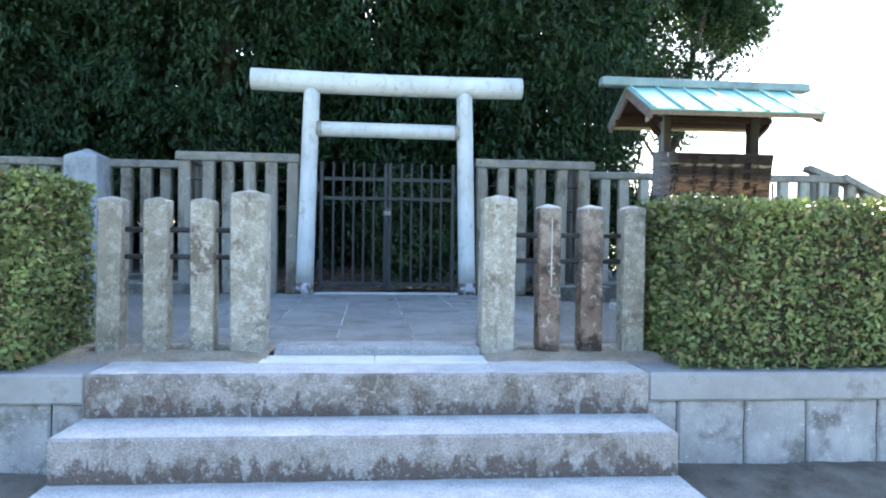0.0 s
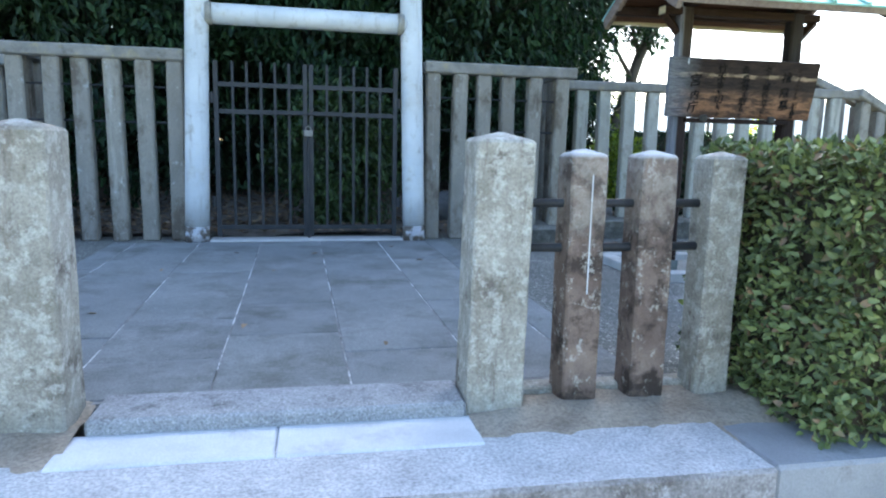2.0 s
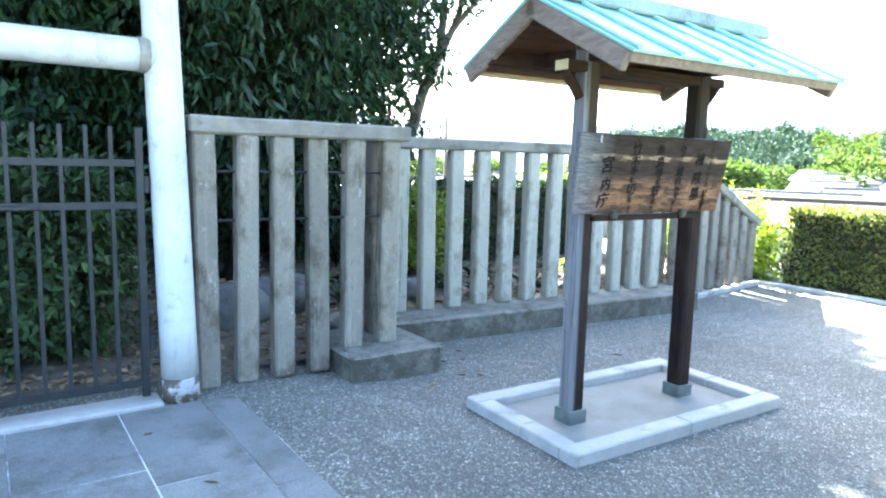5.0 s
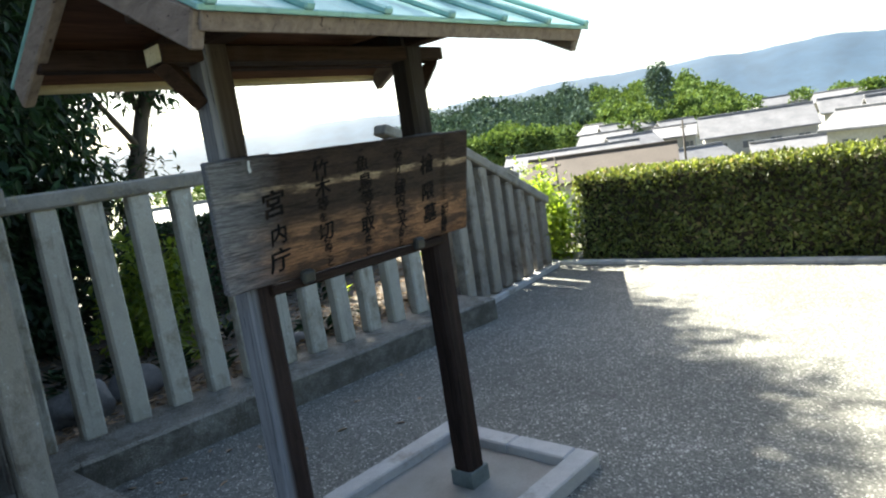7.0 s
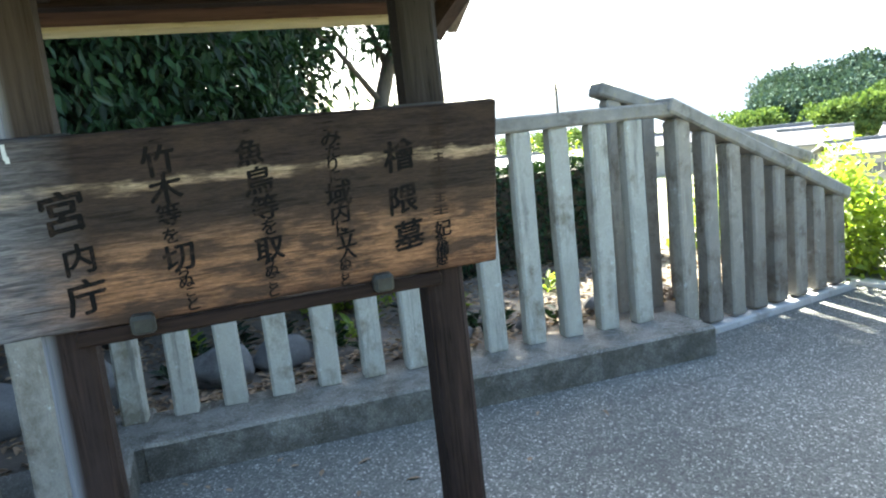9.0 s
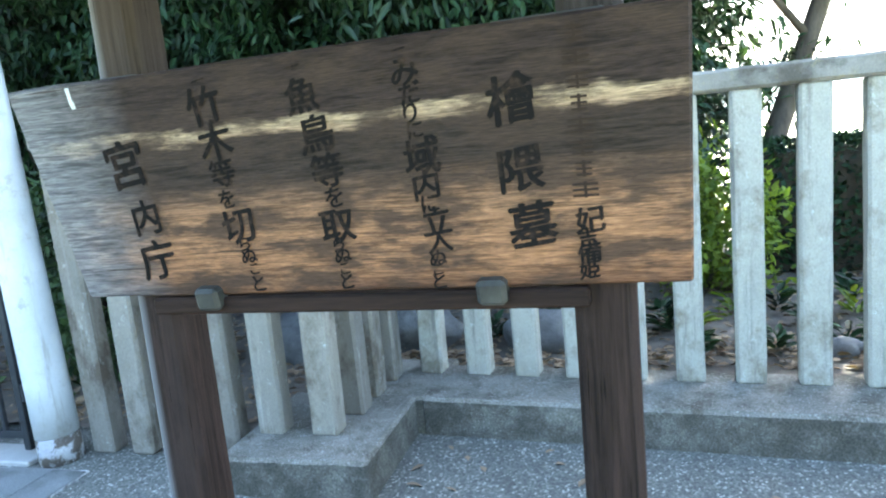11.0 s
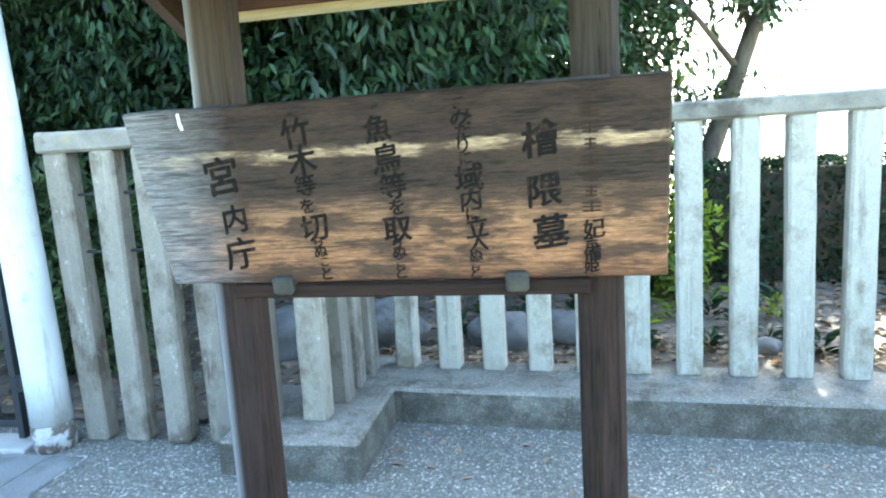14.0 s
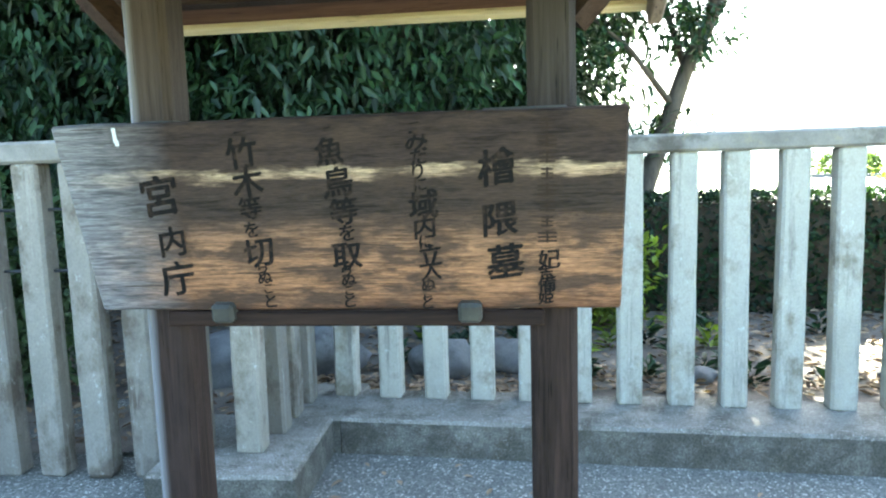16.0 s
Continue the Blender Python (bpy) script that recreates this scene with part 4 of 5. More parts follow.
for text in (
    (("宮", 0.197, 0.284, 0.100), ("内", 0.209, 0.174, 0.075), ("庁", 0.206, 0.084, 0.088)),
    (("一", 0.406, 0.420, 0.028), ("竹", 0.404, 0.375, 0.076), ("木", 0.410, 0.310, 0.076), ("等", 0.408, 0.250, 0.056), ("を", 0.404, 0.199, 0.038), ("切", 0.413, 0.144, 0.075),
     ("ら", 0.418, 0.108, 0.028), ("ぬ", 0.421, 0.084, 0.036), ("こ", 0.426, 0.055, 0.023), ("と", 0.428, 0.025, 0.035)),
    (("一", 0.598, 0.422, 0.028), ("魚", 0.603, 0.372, 0.066), ("鳥", 0.615, 0.304, 0.072), ("等", 0.623, 0.238, 0.066), ("を", 0.626, 0.188, 0.040), ("取", 0.621, 0.133, 0.072),
     ("ら", 0.616, 0.099, 0.028), ("ぬ", 0.620, 0.077, 0.035), ("こ", 0.619, 0.049, 0.023), ("と", 0.618, 0.024, 0.033)),
    (("一", 0.790, 0.425, 0.026), ("み", 0.795, 0.390, 0.050), ("だ", 0.799, 0.355, 0.040), ("り", 0.794, 0.322, 0.037), ("に", 0.798, 0.293, 0.030), ("域", 0.802, 0.248, 0.068),
     ("内", 0.802, 0.198, 0.056), ("に", 0.804, 0.164, 0.034), ("立", 0.811, 0.133, 0.056), ("入", 0.811, 0.095, 0.050), ("ぬ", 0.804, 0.063, 0.034), ("こ", 0.801, 0.040, 0.021), ("と", 0.800, 0.018, 0.032)),
    (("檜", 0.965, 0.328, 0.086), ("隈", 0.969, 0.212, 0.078), ("墓", 0.978, 0.117, 0.086)),
    (("妃", 1.074, 0.119, 0.050), ("吉", 1.068, 0.087, 0.034), ("備", 1.069, 0.061, 0.042), ("姫", 1.067, 0.030, 0.036)),
):
    for ch, x, z, size in text:
        letter(ch, x - 0.02 * size, z, size * 0.92)
for k in range(8):
    z = 0.415 - 0.035 * k
    bm = box(1.068, 1.073, -0.0022, -0.0008, z - 0.014, z + 0.013, 0)
    for q, dz in enumerate((-0.0105, -0.001, 0.0085)):
        w = 0.0125 + 0.004 * ((k * 5 + q * 3) % 3)
        box(1.0705 - w, 1.0705 + w, -0.0026, -0.001, z + dz - 0.0018, z + dz + 0.0018, 0, bm)
    part("faded_writing", bm, M_INKBAR, board, "smudged writing too faded to read")
bm = box(0.112, 0.120, -0.0014, 0.001, 0.405, 0.438, 0)
box(0.115, 0.123, -0.0020, 0.001, 0.398, 0.412, 0, bm)
part("dropping", bm, M_TORII, board, "white streak of a bird dropping")

curb = tagged(empty("shelter_kerb", 3.348, 6.73, 0, TURN), "low pale stone kerb round the notice posts", "kerb")
for x0, x1, y0, y1 in ((-0.868, 0.02, -0.462, -0.342), (0.023, 0.890, -0.462, -0.342), (-0.868, -0.04, 0.382, 0.502), (-0.037, 0.890, 0.382, 0.502),
                       (-0.868, -0.748, -0.339, -0.02), (-0.868, -0.748, -0.017, 0.379), (0.770, 0.890, -0.339, 0.0), (0.770, 0.890, 0.003, 0.379)):
    bm = box(x0, x1, y0, y1, 0.80, GZ + 0.06, 0.008)
    for q in np.arange(0.12, max(x1 - x0, y1 - y0), 0.12):
        along = (1, 0, 0) if x1 - x0 > y1 - y0 else (0, 1, 0)
        bmesh.ops.bisect_plane(bm, geom=bm.verts[:] + bm.edges[:] + bm.faces[:], plane_co=(x0 + q, y0 + q, 0), plane_no=along)
    for v in bm.verts:
        v.co += noise.noise_vector(v.co * 13) * 0.003
    part("kerb_stone", bm, M_KERB, curb)
sand = part("sand_bed", sheet(np.linspace(-0.84, 0.79, 30), np.linspace(-0.41, 0.39, 16), lambda x, y: GZ + 0.008 + 0.008 * noise.noise(Vector((x * 5, y * 5, 0)))), M_SAND, smooth=True)
sand.matrix_world = pose(3.348, 6.73, 0, 0, 0, TURN)
tagged(sand, "grey sand inside the shelter kerb", "sand", kind="structure")

# kerb along the end of the terrace
tagged(part("terrace_kerb", box(8.50, 8.62, -2.0, 9.1, 0.6, GZ + 0.03, 0.012), M_KERB), "pale kerb at the end of the terrace", "kerb", kind="structure")


# ---- planting ----
def hedge(x0, x1, y0, y1, z0, z1, leaf, dense, seed, label, mat=None, turn=None):
    """A clipped hedge: woody core and a skin of small leaves on every face."""
    rng = np.random.default_rng(seed)
    ob = tagged(new("hedge"), label, "hedge")
    if turn is not None:
        ob.matrix_world = turn
    g = 0.07
    bm = box(x0 + g, x1 - g, y0 + g, y1 - g, z0, z1 - g, 0)
    bmesh.ops.subdivide_edges(bm, edges=[e for e in bm.edges if e.calc_length() > 0.3], cuts=10, use_grid_fill=True)
    for v in bm.verts:
        if v.co.z > z0 + 0.02:
            v.co += noise.noise_vector(v.co * 5) * 0.03
    part("core", bm, M_HEDGE_CORE, ob, "dark twiggy heart of the hedge")
    P, N = [], []
    faces = (((x1 - x0) * (z1 - z0), (0, -1, 0)), ((x1 - x0) * (z1 - z0) * 0.6, (0, 1, 0)), ((x1 - x0) * (y1 - y0), (0, 0, 1)), ((y1 - y0) * (z1 - z0), (-1, 0, 0)), ((y1 - y0) * (z1 - z0), (1, 0, 0)))
    for area, no in faces:
        n = int(area * dense)
        u = rng.random((n, 3))
        p = np.array([x0, y0, z0]) + u * np.array([x1 - x0, y1 - y0, z1 - z0])
        for a in range(3):
            if no[a]:
                p[:, a] = ((x1, y1, z1)[a] if no[a] > 0 else (x0, y0, z0)[a])
        bulge = np.array([noise.noise(Vector(q * 3.5)) for q in p]) * 0.035 + np.array([noise.noise(Vector(q * 11)) for q in p]) * 0.02
        inset = rng.random(n) ** 1.6 * 0.10
        p += np.array(no) * (bulge - inset)[:, None]
        P.append(p)
        N.append(np.tile(no, (n, 1)).astype(float))
    P, N = np.concatenate(P), np.concatenate(N)
    along = N * 0.7 + rng.normal(0, 0.75, P.shape) + np.array([0, 0, 0.25])
    up = N + rng.normal(0, 0.5, P.shape) + np.array([0, 0, 0.6])
    L = leaf * rng.uniform(0.7, 1.3, len(P))
    leaves("foliage", P, along, up, L, L * rng.uniform(0.45, 0.6, len(P)), mat or M_HEDGE, ob)
    return ob


def crown_leaves(parent, centre, radii, clumps, per, leaf, seed, mat, droop=0.55, shell=0.55, low=-1e9, high=1e9, name="foliage", spread_r=0.20, ratio=0.3):
    rng = np.random.default_rng(seed)
    d = unit(rng.normal(0, 1, (clumps, 3)))
    bumps = np.array([noise.noise(Vector(q * 2.3 + seed)) for q in d]) * 0.38 + np.array([noise.noise(Vector(q * 5.1 + seed)) for q in d]) * 0.2
    r = (shell + (1 - shell) * rng.random(clumps) ** 0.5) * (1 + bumps)
    c = np.array(centre) + d * np.array(radii) * r[:, None]
    keep = (c[:, 2] > low) & (c[:, 2] < high)
    c, d = c[keep], d[keep]
    tip = unit(d * 0.7 + rng.normal(0, 0.5, c.shape) + np.array([0, 0, -0.15]))
    k = len(c)
    s = rng.random((k, per, 1))
    base = c[:, None] + tip[:, None] * (s - 0.5) * spread_r * 2.6 + rng.normal(0, spread_r * 0.42, (k, per, 3))
    along = tip[:, None] * 0.7 + rng.normal(0, 0.55, (k, per, 3)) + np.array([0, 0, -droop])
    up = rng.normal(0, 0.45, (k, per, 3)) + np.array([0, 0, 1.0]) + d[:, None] * 0.5
    L = leaf * rng.uniform(0.65, 1.25, (k, per))
    return leaves(name, base.reshape(-1, 3), along.reshape(-1, 3), up.reshape(-1, 3), L.ravel(), (L * rng.uniform(0.8, 1.15, (k, per)) * ratio).ravel(), mat, parent)


def trunk(parent, base, top, r0, r1, seed, limbs=5, reach=1.6):
    r = random.Random(seed)
    b, t = Vector(base), Vector(top)
    pts = [b.lerp(t, k / 7) + Vector((r.uniform(-1, 1), r.uniform(-1, 1), 0)) * 0.10 * (0 < k) for k in range(8)]
    bm = tube(pts, [r0 * 1.35 if k == 0 else r0 + (r1 - r0) * k / 7 for k in range(8)], 12)
    for i in range(limbs):
        s = pts[3 + i % 4]
        a = r.uniform(0, 2 * math.pi)
        e = s + Vector((math.cos(a), math.sin(a), 0.8)) * reach * r.uniform(0.6, 1.0)
        m = s.lerp(e, 0.5) + Vector((0, 0, 0.15))
        tube([s, m, e], [r1 * 0.8, r1 * 0.5, r1 * 0.2], 8, bm)
    part("trunk", bm, M_BARK, parent, smooth=True)


TREES = (
    (-8.9, 11.6, 3.0, 2.8, 4.9, 6.3), (-5.6, 11.9, 2.7, 2.5, 4.8, 6.2), (-2.7, 11.7, 2.5, 2.4, 4.6, 6.1), (0.2, 12.2, 2.5, 2.6, 4.4, 6.2),
    (2.5, 11.6, 2.2, 2.3, 4.0, 5.9),
)
for i, (x, y, rx, ry, rz, cz) in enumerate(TREES):
    tree = tagged(empty("evergreen_tree", x, y, mound(x, y) - 0.05), "tall dark evergreen tree with drooping glossy leaves", "tree", "trees on the mound")
    trunk(tree, (0, 0, 0), (0.2, 0.1, cz - 0.5), 0.20, 0.09, i)
    o = np.array([0, 0, cz - mound(x, y)])
    lo = 6.6 - mound(x, y)
    crown_leaves(tree, o, (rx, ry, rz), 1700, 36, 0.115, 100 + i, M_LEAF, shell=0.72, high=lo, name="crown", ratio=0.36)
    crown_leaves(tree, o, (rx, ry, rz), 420, 26, 0.24, 200 + i, M_LEAF, shell=0.7, low=lo - 0.2, name="upper_crown", spread_r=0.4)
    crown_leaves(tree, o, (rx * 0.74, ry * 0.74, rz * 0.86), 950, 28, 0.15, 300 + i, M_LEAF_FAR, shell=0.55, name="inner_crown", spread_r=0.4)
for i, (x, y) in enumerate(((-7.2, 15.0), (-3.6, 15.4), (0.6, 15.8), (3.2, 15.2), (-11.5, 13.0))):
    tree = tagged(empty("evergreen_tree", x, y, mound(x, y) - 0.05), "tall dark evergreen tree deeper in the grove", "tree", "trees on the mound")
    trunk(tree, (0, 0, 0), (0.1, 0.2, 5.5), 0.24, 0.1, 40 + i)
    crown_leaves(tree, (0, 0, 4.4), (2.7, 2.4, 4.9), 800, 26, 0.27, 400 + i, M_LEAF_FAR, shell=0.45, name="crown", spread_r=0.45)

for i, (x, y, r) in enumerate(((-1.3, 12.6, 1.3), (-3.2, 13.4, 1.4), (1.3, 13.6, 1.4), (2.9, 12.9, 1.2), (3.9, 12.4, 0.9), (-5.6, 13.4, 1.4), (-0.2, 14.2, 1.3))):
    ob = tagged(empty("understory_bush", x, y, mound(x, y) - 0.03), "dark evergreen bush in the shade of the grove", "bush", "bushes under the trees")
    trunk(ob, (0, 0, 0), (0, 0, 1.0), 0.05, 0.02, 90 + i, 4, 0.7)
    crown_leaves(ob, (0, 0, 1.05), (r, r * 0.8, 1.2), 360, 24, 0.13, 900 + i, M_LEAF_FAR, droop=0.2, shell=0.3, name="crown", spread_r=0.25, ratio=0.45)

# the slender leaning tree against the sky
tree = tagged(empty("slender_tree", 5.1, 13.0, 0.7), "slender leaning tree with sparse leaves against the sky", "tree")
bm = tube([(0, 0, 0), (0.3, 0, 1.4), (0.75, 0.05, 2.7), (1.25, 0, 3.7), (2.0, 0, 4.5)], [0.13, 0.11, 0.09, 0.06, 0.03], 10)
tube([(1.0, 0, 3.2), (1.2, 0.1, 4.6), (1.6, 0.1, 6.0), (1.9, 0, 7.4)], [0.07, 0.06, 0.045, 0.02], 8, bm)
for s, e in (((0.75, 0.05, 2.7), (0.2, 0.3, 4.4)), ((1.25, 0, 3.7), (2.3, 0.5, 5.4)), ((0.6, 0, 2.3), (-0.4, -0.3, 3.3))):
    tube([s, Vector(s).lerp(Vector(e), 0.5) + Vector((0, 0, 0.12)), e], [0.045, 0.03, 0.012], 8, bm)
part("trunk", bm, M_BARK, tree, smooth=True)
# From the seventh on, mostly unseen sprays added to cast shade on the ground.
for i, (c, r, n) in enumerate((((1.4, 0, 4.5), (0.8, 0.7, 0.6), 60), ((0.2, 0.2, 4.3), (0.9, 0.8, 0.9), 80), ((0.75, 0, 3.3), (0.55, 0.5, 0.5), 40), ((-0.4, -0.2, 3.2), (0.7, 0.6, 0.7), 45), ((0.3, 0, 1.9), (0.5, 0.4, 0.4), 16),
                                 ((1.0, 0.2, 5.8), (1.2, 0.8, 0.7), 60), ((0.2, 1.05, 6.5), (1.7, 1.1, 1.0), 380), ((2.25, 0.5, 5.65), (0.95, 0.9, 0.65), 240), ((1.65, 0.5, 6.4), (0.95, 0.9, 0.65), 240),
                                 ((0.72, 0.5, 6.85), (1.1, 1.0, 0.6), 260), ((0.1, 0.2, 6.3), (1.3, 1.0, 0.8), 170), ((3.05, 2.0, 6.2), (1.0, 1.1, 0.9), 230), ((1.6, 2.2, 6.2), (1.2, 1.0, 0.8), 90), ((1.3, 2.6, 5.0), (1.0, 0.9, 0.6), 150))):
    tagged(crown_leaves(tree, c, r, n, 22, 0.18 if n > 300 else 0.13, 500 + i, M_LEAF, droop=0.1, shell=0.1, name="leaf_spray"), kind="stuff")

# bush behind the gate and low plants on the mound
bush = tagged(empty("bush", 0.4, 9.25, 0.93), "dense green bush behind the iron gate", "bush")
trunk(bush, (0, 0, 0), (0, 0, 0.8), 0.04, 0.02, 60, 4, 0.5)
crown_leaves(bush, (0, 0, 0.72), (0.62, 0.5, 0.72), 300, 24, 0.075, 600, M_BUSH, droop=0.2, shell=0.4, name="crown", spread_r=0.13, ratio=0.45)
rng = random.Random(12)
for i in range(26):
    x, y = rng.uniform(2.9, 6.4), rng.uniform(9.45, 10.9)
    pl = tagged(empty("low_plant", x, y, mound(x, y) - 0.01), "small broad-leaved seedling in the leaf litter", "plant", "seedlings on the mound")
    n = 26
    r2 = np.random.default_rng(700 + i)
    a = r2.uniform(0, 2 * np.pi, n)
    al = np.stack([np.cos(a), np.sin(a), r2.uniform(0.2, 1.0, n)], 1)
    ln = r2.uniform(0.06, 0.15, n)
    # every fourth seedling takes the leaf colour with sun painted in
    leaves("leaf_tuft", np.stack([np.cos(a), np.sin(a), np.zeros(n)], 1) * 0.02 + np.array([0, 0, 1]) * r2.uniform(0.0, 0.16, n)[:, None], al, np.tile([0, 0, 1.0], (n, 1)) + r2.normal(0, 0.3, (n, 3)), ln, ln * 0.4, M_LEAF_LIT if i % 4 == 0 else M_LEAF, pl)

r2 = np.random.default_rng(9)
n = 9000
px, py = r2.uniform(-3.0, 8.6, n), r2.uniform(8.5, 12.5, n)
py = np.where((px > 2.3) | (px < -2.2), np.maximum(py, 9.28 + 0.4 * r2.random(n)), py)
pz = np.array([mound(a, b) for a, b in zip(px, py)]) + r2.uniform(0.004, 0.03, n)
ang = r2.uniform(0, 2 * np.pi, n)
ln = r2.uniform(0.04, 0.10, n)
tagged(leaves("leaf_litter", np.stack([px, py, pz], 1), np.stack([np.cos(ang), np.sin(ang), r2.normal(0, 0.2, n)], 1), np.tile([0, 0, 1.0], (n, 1)) + r2.normal(0, 0.35, (n, 3)), ln, ln * 0.42, M_LITTER),
       "dry brown leaf litter on the mound", "leaf litter", kind="stuff")
for i, (x, y, s) in enumerate(((3.3, 9.85, 0.20), (3.75, 9.95, 0.17), (5.0, 9.55, 0.09), (5.55, 9.5, 0.06), (2.35, 9.9, 0.28), (1.75, 9.7, 0.3), (6.2, 9.5, 0.08))):
    bm = bmesh.new()
    bmesh.ops.create_icosphere(bm, subdivisions=3, radius=1.0)
    for v in bm.verts:
        v.co = Vector((v.co.x * 1.25, v.co.y, v.co.z * 0.8)) * (1 + 0.3 * noise.noise(v.co * 1.6 + Vector((i * 5, 0, 0)))) * s
    st = part("boulder", bm, M_BOULDER, smooth=True)
    st.matrix_world = pose(x, y, mound(x, y) + s * 0.4)
    tagged(st, "grey rounded boulder in the leaf litter", "boulder", "boulders on the mound")

hedge(1.69, 4.2, 0.10, 0.95, 0.89, 1.825, 0.036, 5200, 21, "clipped green hedge with scattered browned leaves on the wall", turn=FRONT)
hedge(4.2, 8.55, 0.10, 0.95, 0.89, 1.825, 0.07, 900, 22, "clipped green hedge along the terrace front", turn=FRONT)
hedge(-4.2, -1.80, 0.08, 0.95, 0.89, 1.90, 0.036, 5200, 23, "clipped green hedge with a thinning end on the wall", turn=FRONT)
hedge(-8.4, -4.2, 0.08, 0.95, 0.89, 1.90, 0.07, 900, 24, "clipped green hedge along the terrace front", turn=FRONT)
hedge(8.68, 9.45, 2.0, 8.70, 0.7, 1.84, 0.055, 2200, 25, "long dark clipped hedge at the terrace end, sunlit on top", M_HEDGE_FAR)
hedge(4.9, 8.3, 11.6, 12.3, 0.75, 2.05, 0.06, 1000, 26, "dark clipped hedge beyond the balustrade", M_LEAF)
for i, (x, y, z, r, h) in enumerate(((8.75, 9.2, 0.7, 0.38, 1.1), (9.6, 10.0, 0.4, 0.6, 1.3), (8.9, 10.9, 0.7, 0.5, 0.9), (4.6, 11.2, 0.8, 0.45, 1.1), (8.2, 12.9, 0.6, 0.6, 1.4))):
    sh = tagged(empty("shrub", x, y, z), "bright yellow-green shrub in full sun", "shrub", "sunlit shrubs")
    trunk(sh, (0, 0, 0), (0, 0, h * 0.6), 0.03, 0.012, 80 + i, 4, 0.4)
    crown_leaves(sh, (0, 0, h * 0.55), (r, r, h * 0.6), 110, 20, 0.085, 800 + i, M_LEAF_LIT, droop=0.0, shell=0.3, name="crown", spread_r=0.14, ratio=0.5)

# fallen leaves on the paving
rng = random.Random(31)
spots = [(-0.55, 7.35), (-0.2, 6.6), (0.33, 4.75), (-0.95, 6.7), (0.12, 7.3), (-1.1, 5.5), (3.05, 8.1), (3.2, 8.25), (3.45, 7.75), (3.9, 8.2), (4.4, 8.1), (3.5, 8.35), (4.2, 7.6), (2.95, 7.75), (4.9, 8.2), (3.0, 8.45), (2.9, 8.3), (2.86, 8.12), (3.1, 8.35), (3.3, 8.0), (3.62, 8.15), (3.75, 7.9), (2.82, 7.8), (3.15, 7.55), (4.05, 7.85), (4.55, 7.7), (3.45, 8.45), (5.2, 8.0), (2.6, 7.7), (0.9, 6.9), (0.72, 7.6), (-0.3, 5.2)]
for i, (x, y) in enumerate(spots):
    a = rng.uniform(0, 6.28)
    z = (0.924 if abs(x) < 1.3 else ground_z(x) - 0.006)
    lf = leaves("fallen_leaf", np.array([[0, 0, 0.0]]), np.array([[math.cos(a), math.sin(a), 0.05]]), np.array([[0.1, 0.1, 1.0]]), np.array([rng.uniform(0.05, 0.09)]), np.array([rng.uniform(0.02, 0.03)]), M_LITTER)
    lf.matrix_world = pose(x, y, z)
    tagged(lf, "single dry leaf lying on the paving", "fallen leaf", "fallen leaves")


# ---- the valley ----
def polar(az, dist, el=0.0):
    return 3.0 + dist * math.sin(radians(az)), 5.0 + dist * math.cos(radians(az)), 2.34 + dist * math.tan(radians(el))


def house(az, dist, width, depth, eave, ridge, roof_mat, turn=0.0, panes=3, label="pale two-storey house with a grey tiled roof"):
    """A far house: walls, overhanging gable roof and windows; eave and ridge heights by their angle seen from the terrace."""
    x, y, _ = polar(az, dist)
    z0 = land(x, y) - 0.5
    ze, zr = 2.34 + dist * math.tan(radians(eave)) - z0, 2.34 + dist * math.tan(radians(ridge)) - z0
    ob = tagged(empty("house", x, y, z0, -az + turn), label, "house", "houses in the valley")
    part("wall", box(-width / 2, width / 2, 0, depth, 0, ze, 0), M_RENDER, ob)
    bm = bmesh.new()
    o, th = 0.6, 0.22
    prof = ((-o, ze - 0.25), (depth / 2, zr), (depth + o, ze - 0.25), (depth + o, ze - 0.25 - th), (depth / 2, zr - th), (-o, ze - 0.25 - th))
    a = [bm.verts.new((-width / 2 - o, py, pz + 0.2)) for py, pz in prof]
    b = [bm.verts.new((width / 2 + o, py, pz + 0.2)) for py, pz in prof]
    bm.faces.new(a[::-1])
    bm.faces.new(b)
    for k in range(6):
        bm.faces.new((a[k], a[(k + 1) % 6], b[(k + 1) % 6], b[k]))
    roof = part("roof", bm, roof_mat, ob)
    part("ridge", box(-width / 2 - o, width / 2 + o, depth / 2 - 0.2, depth / 2 + 0.2, zr + 0.1, zr + 0.42, 0.05), roof_mat, roof)
    for k in range(panes):
        wx = -width / 2 + width * (k + 0.6) / panes
        w = part("window", box(wx - 0.75, wx + 0.75, -0.06, 0.02, ze - 2.0, ze - 1.0, 0), M_RENDER, ob, "window with a pale frame")
        for q in (-1, 1):
            part("pane", box(wx + q * 0.36 - 0.31, wx + q * 0.36 + 0.31, -0.075, -0.05, ze - 1.92, ze - 1.08, 0), M_PANE, w)
    return ob


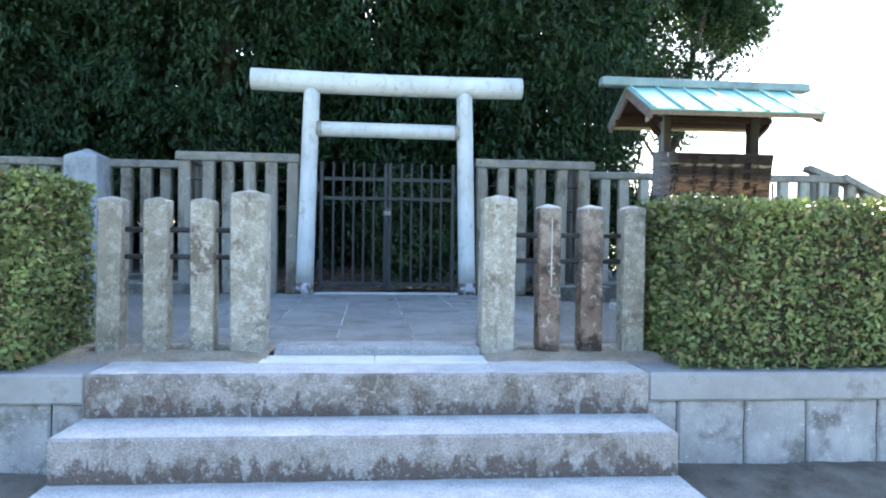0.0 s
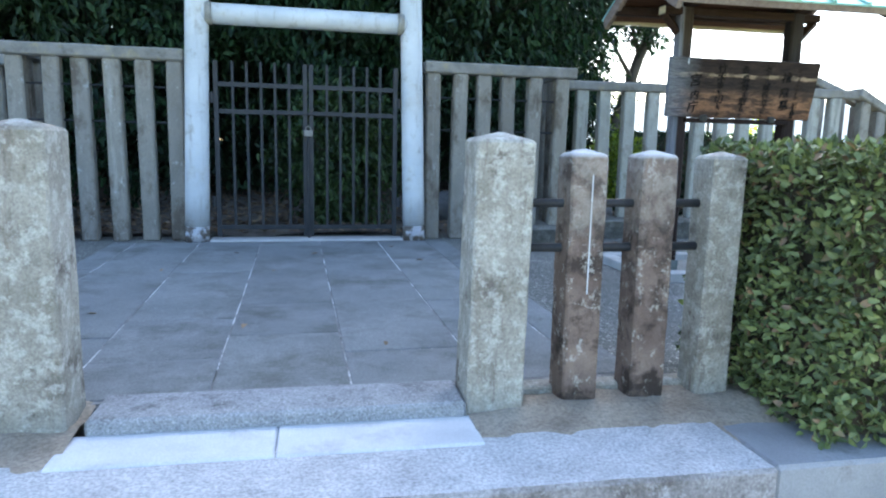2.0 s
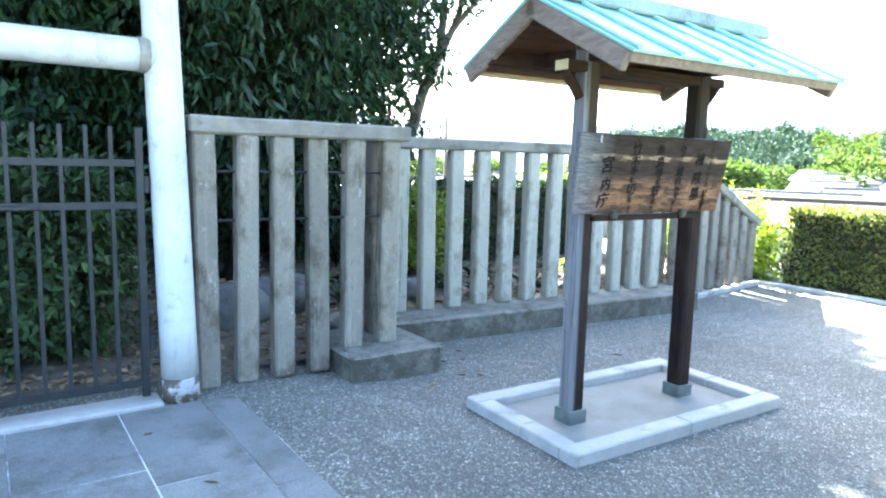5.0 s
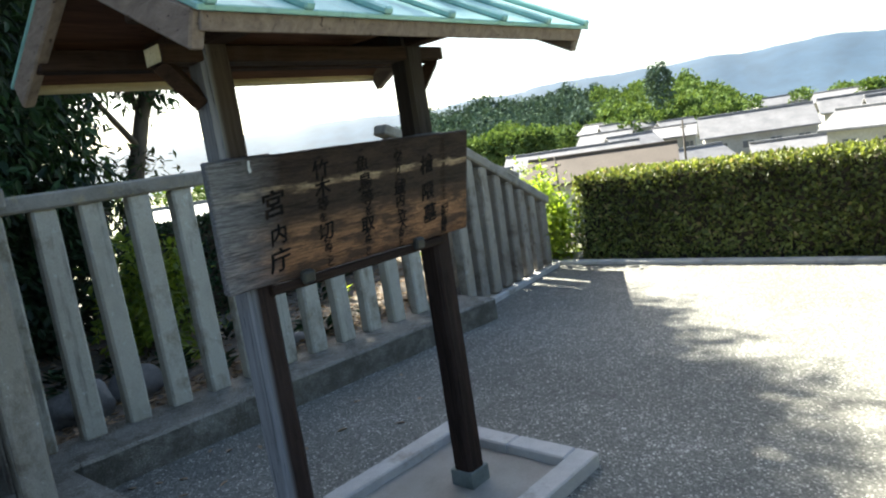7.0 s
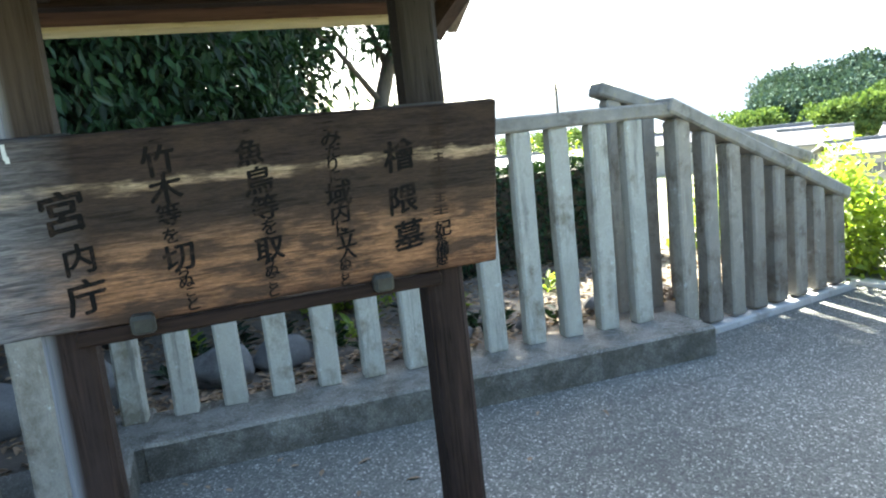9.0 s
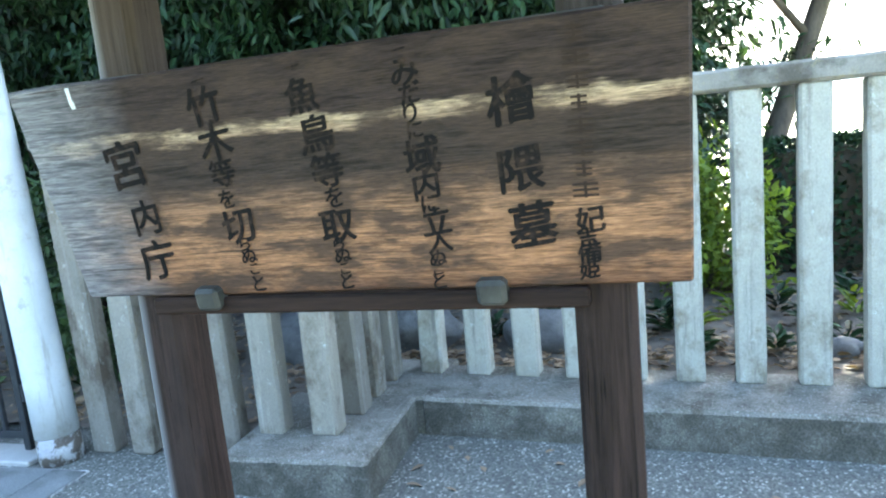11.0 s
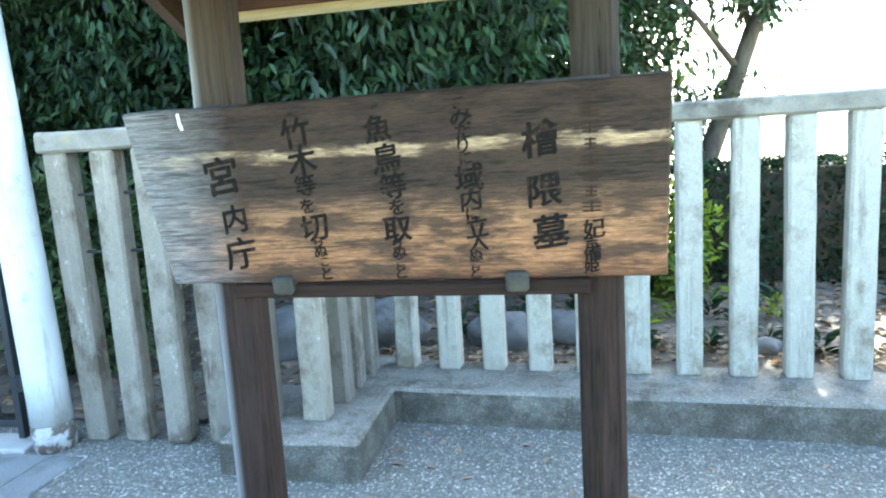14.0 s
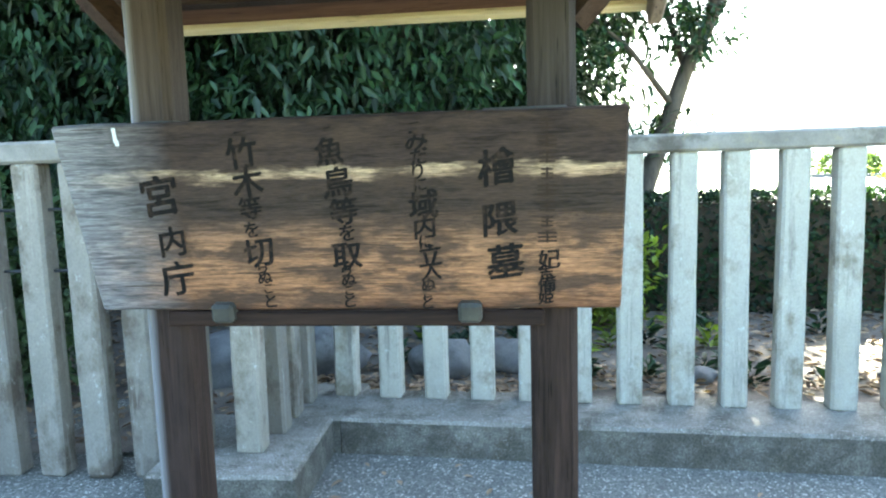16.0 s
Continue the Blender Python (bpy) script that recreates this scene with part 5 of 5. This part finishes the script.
house(75.2, 95, 13.0, 9, -2.35, -0.95, M_ROOFTILE, 6, 4)
house(78.0, 84, 9.0, 5, -4.3, -3.5, M_ROOFTILE, 6, 0, "low annexe with a grey tiled roof")
house(71.0, 86, 7.0, 5, -4.0, -3.2, M_ROOFTILE, 30, 0, "low annexe with a grey tiled roof")
house(62.6, 62, 13.0, 8, -4.4, -2.65, M_ROOFBROWN, -6, 0, "long low building with a faded brown roof")
house(60.5, 90, 17.0, 7, -2.9, -1.9, M_ROOFTILE, -6, 0, "long white building with a pale flat-pitched roof")
for az, dist, width, eave, rise, turn in ((50.8, 84, 6.5, -2.6, 0.9, -5), (54.5, 72, 4.5, -3.5, 0.6, 20), (63.4, 128, 9, -1.7, 0.8, -15), (66.3, 112, 7, -2.2, 0.8, 25), (68.8, 120, 8, -1.9, 0.7, -20), (65.0, 150, 7, -0.9, 0.6, 10),
                                          (67.2, 156, 6, -0.8, 0.5, 40), (62.6, 160, 6, -0.7, 0.6, -30), (69.6, 140, 6, -1.3, 0.6, 15), (82.5, 120, 12, -1.7, 0.9, 10), (83.5, 70, 10, -3.0, 1.1, -20), (87.0, 85, 12, -2.2, 1.1, 15),
                                          (48.0, 90, 10, -2.2, 0.9, 12), (35.0, 110, 12, -2.2, 0.9, 5), (28.0, 95, 12, -2.4, 0.9, -8), (41.0, 130, 11, -1.7, 0.8, 20), (80.5, 150, 8, -0.9, 0.6, -10), (77.0, 160, 9, -0.6, 0.5, 20)):
    house(az, dist, width, 7, eave, eave + rise, M_ROOFTILE, turn)


def far_wood(name, spots, size, seed, mat, label):
    """A wooded slope: many crowns of coarse leaves, with the gaps and uneven top of a wood."""
    r = np.random.default_rng(seed)
    P, A = [], []
    for x, y, z, s in spots:
        n = 320
        d = unit(r.normal(0, 1, (n, 3)))
        P.append(np.array([x, y, z]) + d * np.array([s, s, s * 1.35]) * r.uniform(0.55, 1.05, (n, 1)))
        A.append(d + r.normal(0, 0.5, (n, 3)))
    P, A = np.concatenate(P), np.concatenate(A)
    L = size * r.uniform(0.7, 1.3, len(P))
    tagged(leaves(name, P, A, r.normal(0, 0.6, P.shape) + np.array([0, 0, 1.0]), L, L * 0.75, mat), label, "woods", kind="stuff")


def wooded(az0, az1, dist, top, depth, n, size, seed):
    r = random.Random(seed)
    out = []
    for k in range(n):
        f = r.random()
        az, dd = az0 + (az1 - az0) * f, dist + depth * r.random()
        x, y, zt = polar(az, dd, top(f) * (0.75 + 0.25 * r.random()) * (0.25 + 0.75 * (dd - dist) / depth))
        s = size * r.uniform(0.7, 1.3)
        out.append((x, y, zt - s * 1.2, s))
    return out


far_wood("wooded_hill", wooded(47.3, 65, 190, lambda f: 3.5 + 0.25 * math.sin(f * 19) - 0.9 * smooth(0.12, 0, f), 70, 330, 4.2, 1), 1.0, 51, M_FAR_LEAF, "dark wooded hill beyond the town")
far_wood("bamboo_slope", wooded(63.5, 74, 180, lambda f: 3.1 - 2.2 * smooth(0.65, 1, f) + 0.3 * math.sin(f * 23), 60, 130, 3.6, 4), 0.9, 54, M_FAR_LIT, "light green bamboo and trees on the hill's shoulder")
far_wood("tall_tree", [(*polar(68.3, 178, 2.9 - 0.5 * k)[:3], 2.6 + 0.5 * k) for k in range(3)], 0.8, 55, M_FAR_LEAF, "tall tree standing above the hill's shoulder")
far_wood("roadside_trees", wooded(51.5, 58.8, 110, lambda f: 1.4 - abs(f - 0.6) * 2.6, 12, 45, 1.9, 2), 0.6, 52, M_FAR_LIT, "rounded green trees among the houses")
far_wood("valley_trees", wooded(24, 100, 150, lambda f: 0.2, 50, 120, 2.2, 3), 0.8, 53, M_FAR_LIT, "scattered trees between the houses")
hill = sheet(np.linspace(0, 1, 60), np.linspace(0, 1, 8), lambda u, v: 0)
for v in hill.verts:
    u, w = v.co.x, v.co.y
    az, dd = 44 + 34 * u, 185 + 110 * w
    x, y, z = polar(az, dd, (3.7 - 0.8 * u) * smooth(0, 0.12, u) * smooth(1, 0.85, u) * smooth(0, 0.75, w) * smooth(1.6, 0.9, w) - 2.4)
    v.co = (x, y, z)
tagged(part("hillside", hill, M_GROUND, smooth=True), "slope under the wooded hill", "hill", kind="structure")

ridge = sheet(np.linspace(0, 1, 160), np.linspace(0, 1, 6), lambda u, v: 0)
for v in ridge.verts:
    u, w = v.co.x, v.co.y
    az = 5 + 115 * u
    top = 3.45 + 0.5 * noise.noise(Vector((u * 11, 0.3, 0))) + 0.3 * noise.noise(Vector((u * 30, 2, 0))) + 0.12 * noise.noise(Vector((u * 110, 4, 0)))
    x, y, z = polar(az, 1400 + 500 * w, -1.0 + (top + 1.0) * smooth(0, 1, w))
    v.co = (x, y, z)
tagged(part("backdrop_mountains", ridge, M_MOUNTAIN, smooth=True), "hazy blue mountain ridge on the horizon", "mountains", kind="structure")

for i, (az, dist, el) in enumerate(((32.3, 45, 4.5), (57.8, 58, -2.4), (59.1, 58, -1.9), (69.7, 80, -0.5))):
    x, y, z = polar(az, dist, el)
    zb = land(x, y)
    pole = tagged(empty("utility_pole", x, y, zb - 0.2), "slim dark utility pole in the valley", "utility pole", "utility poles")
    part("pole", tube([(0, 0, 0), (0, 0, z - zb)], [0.16, 0.09], 10), M_BARK, pole, smooth=True)
    if i:
        part("crossarm", box(-0.8, 0.8, -0.05, 0.05, z - zb - 0.9, z - zb - 0.78, 0.01), M_BARK, pole)
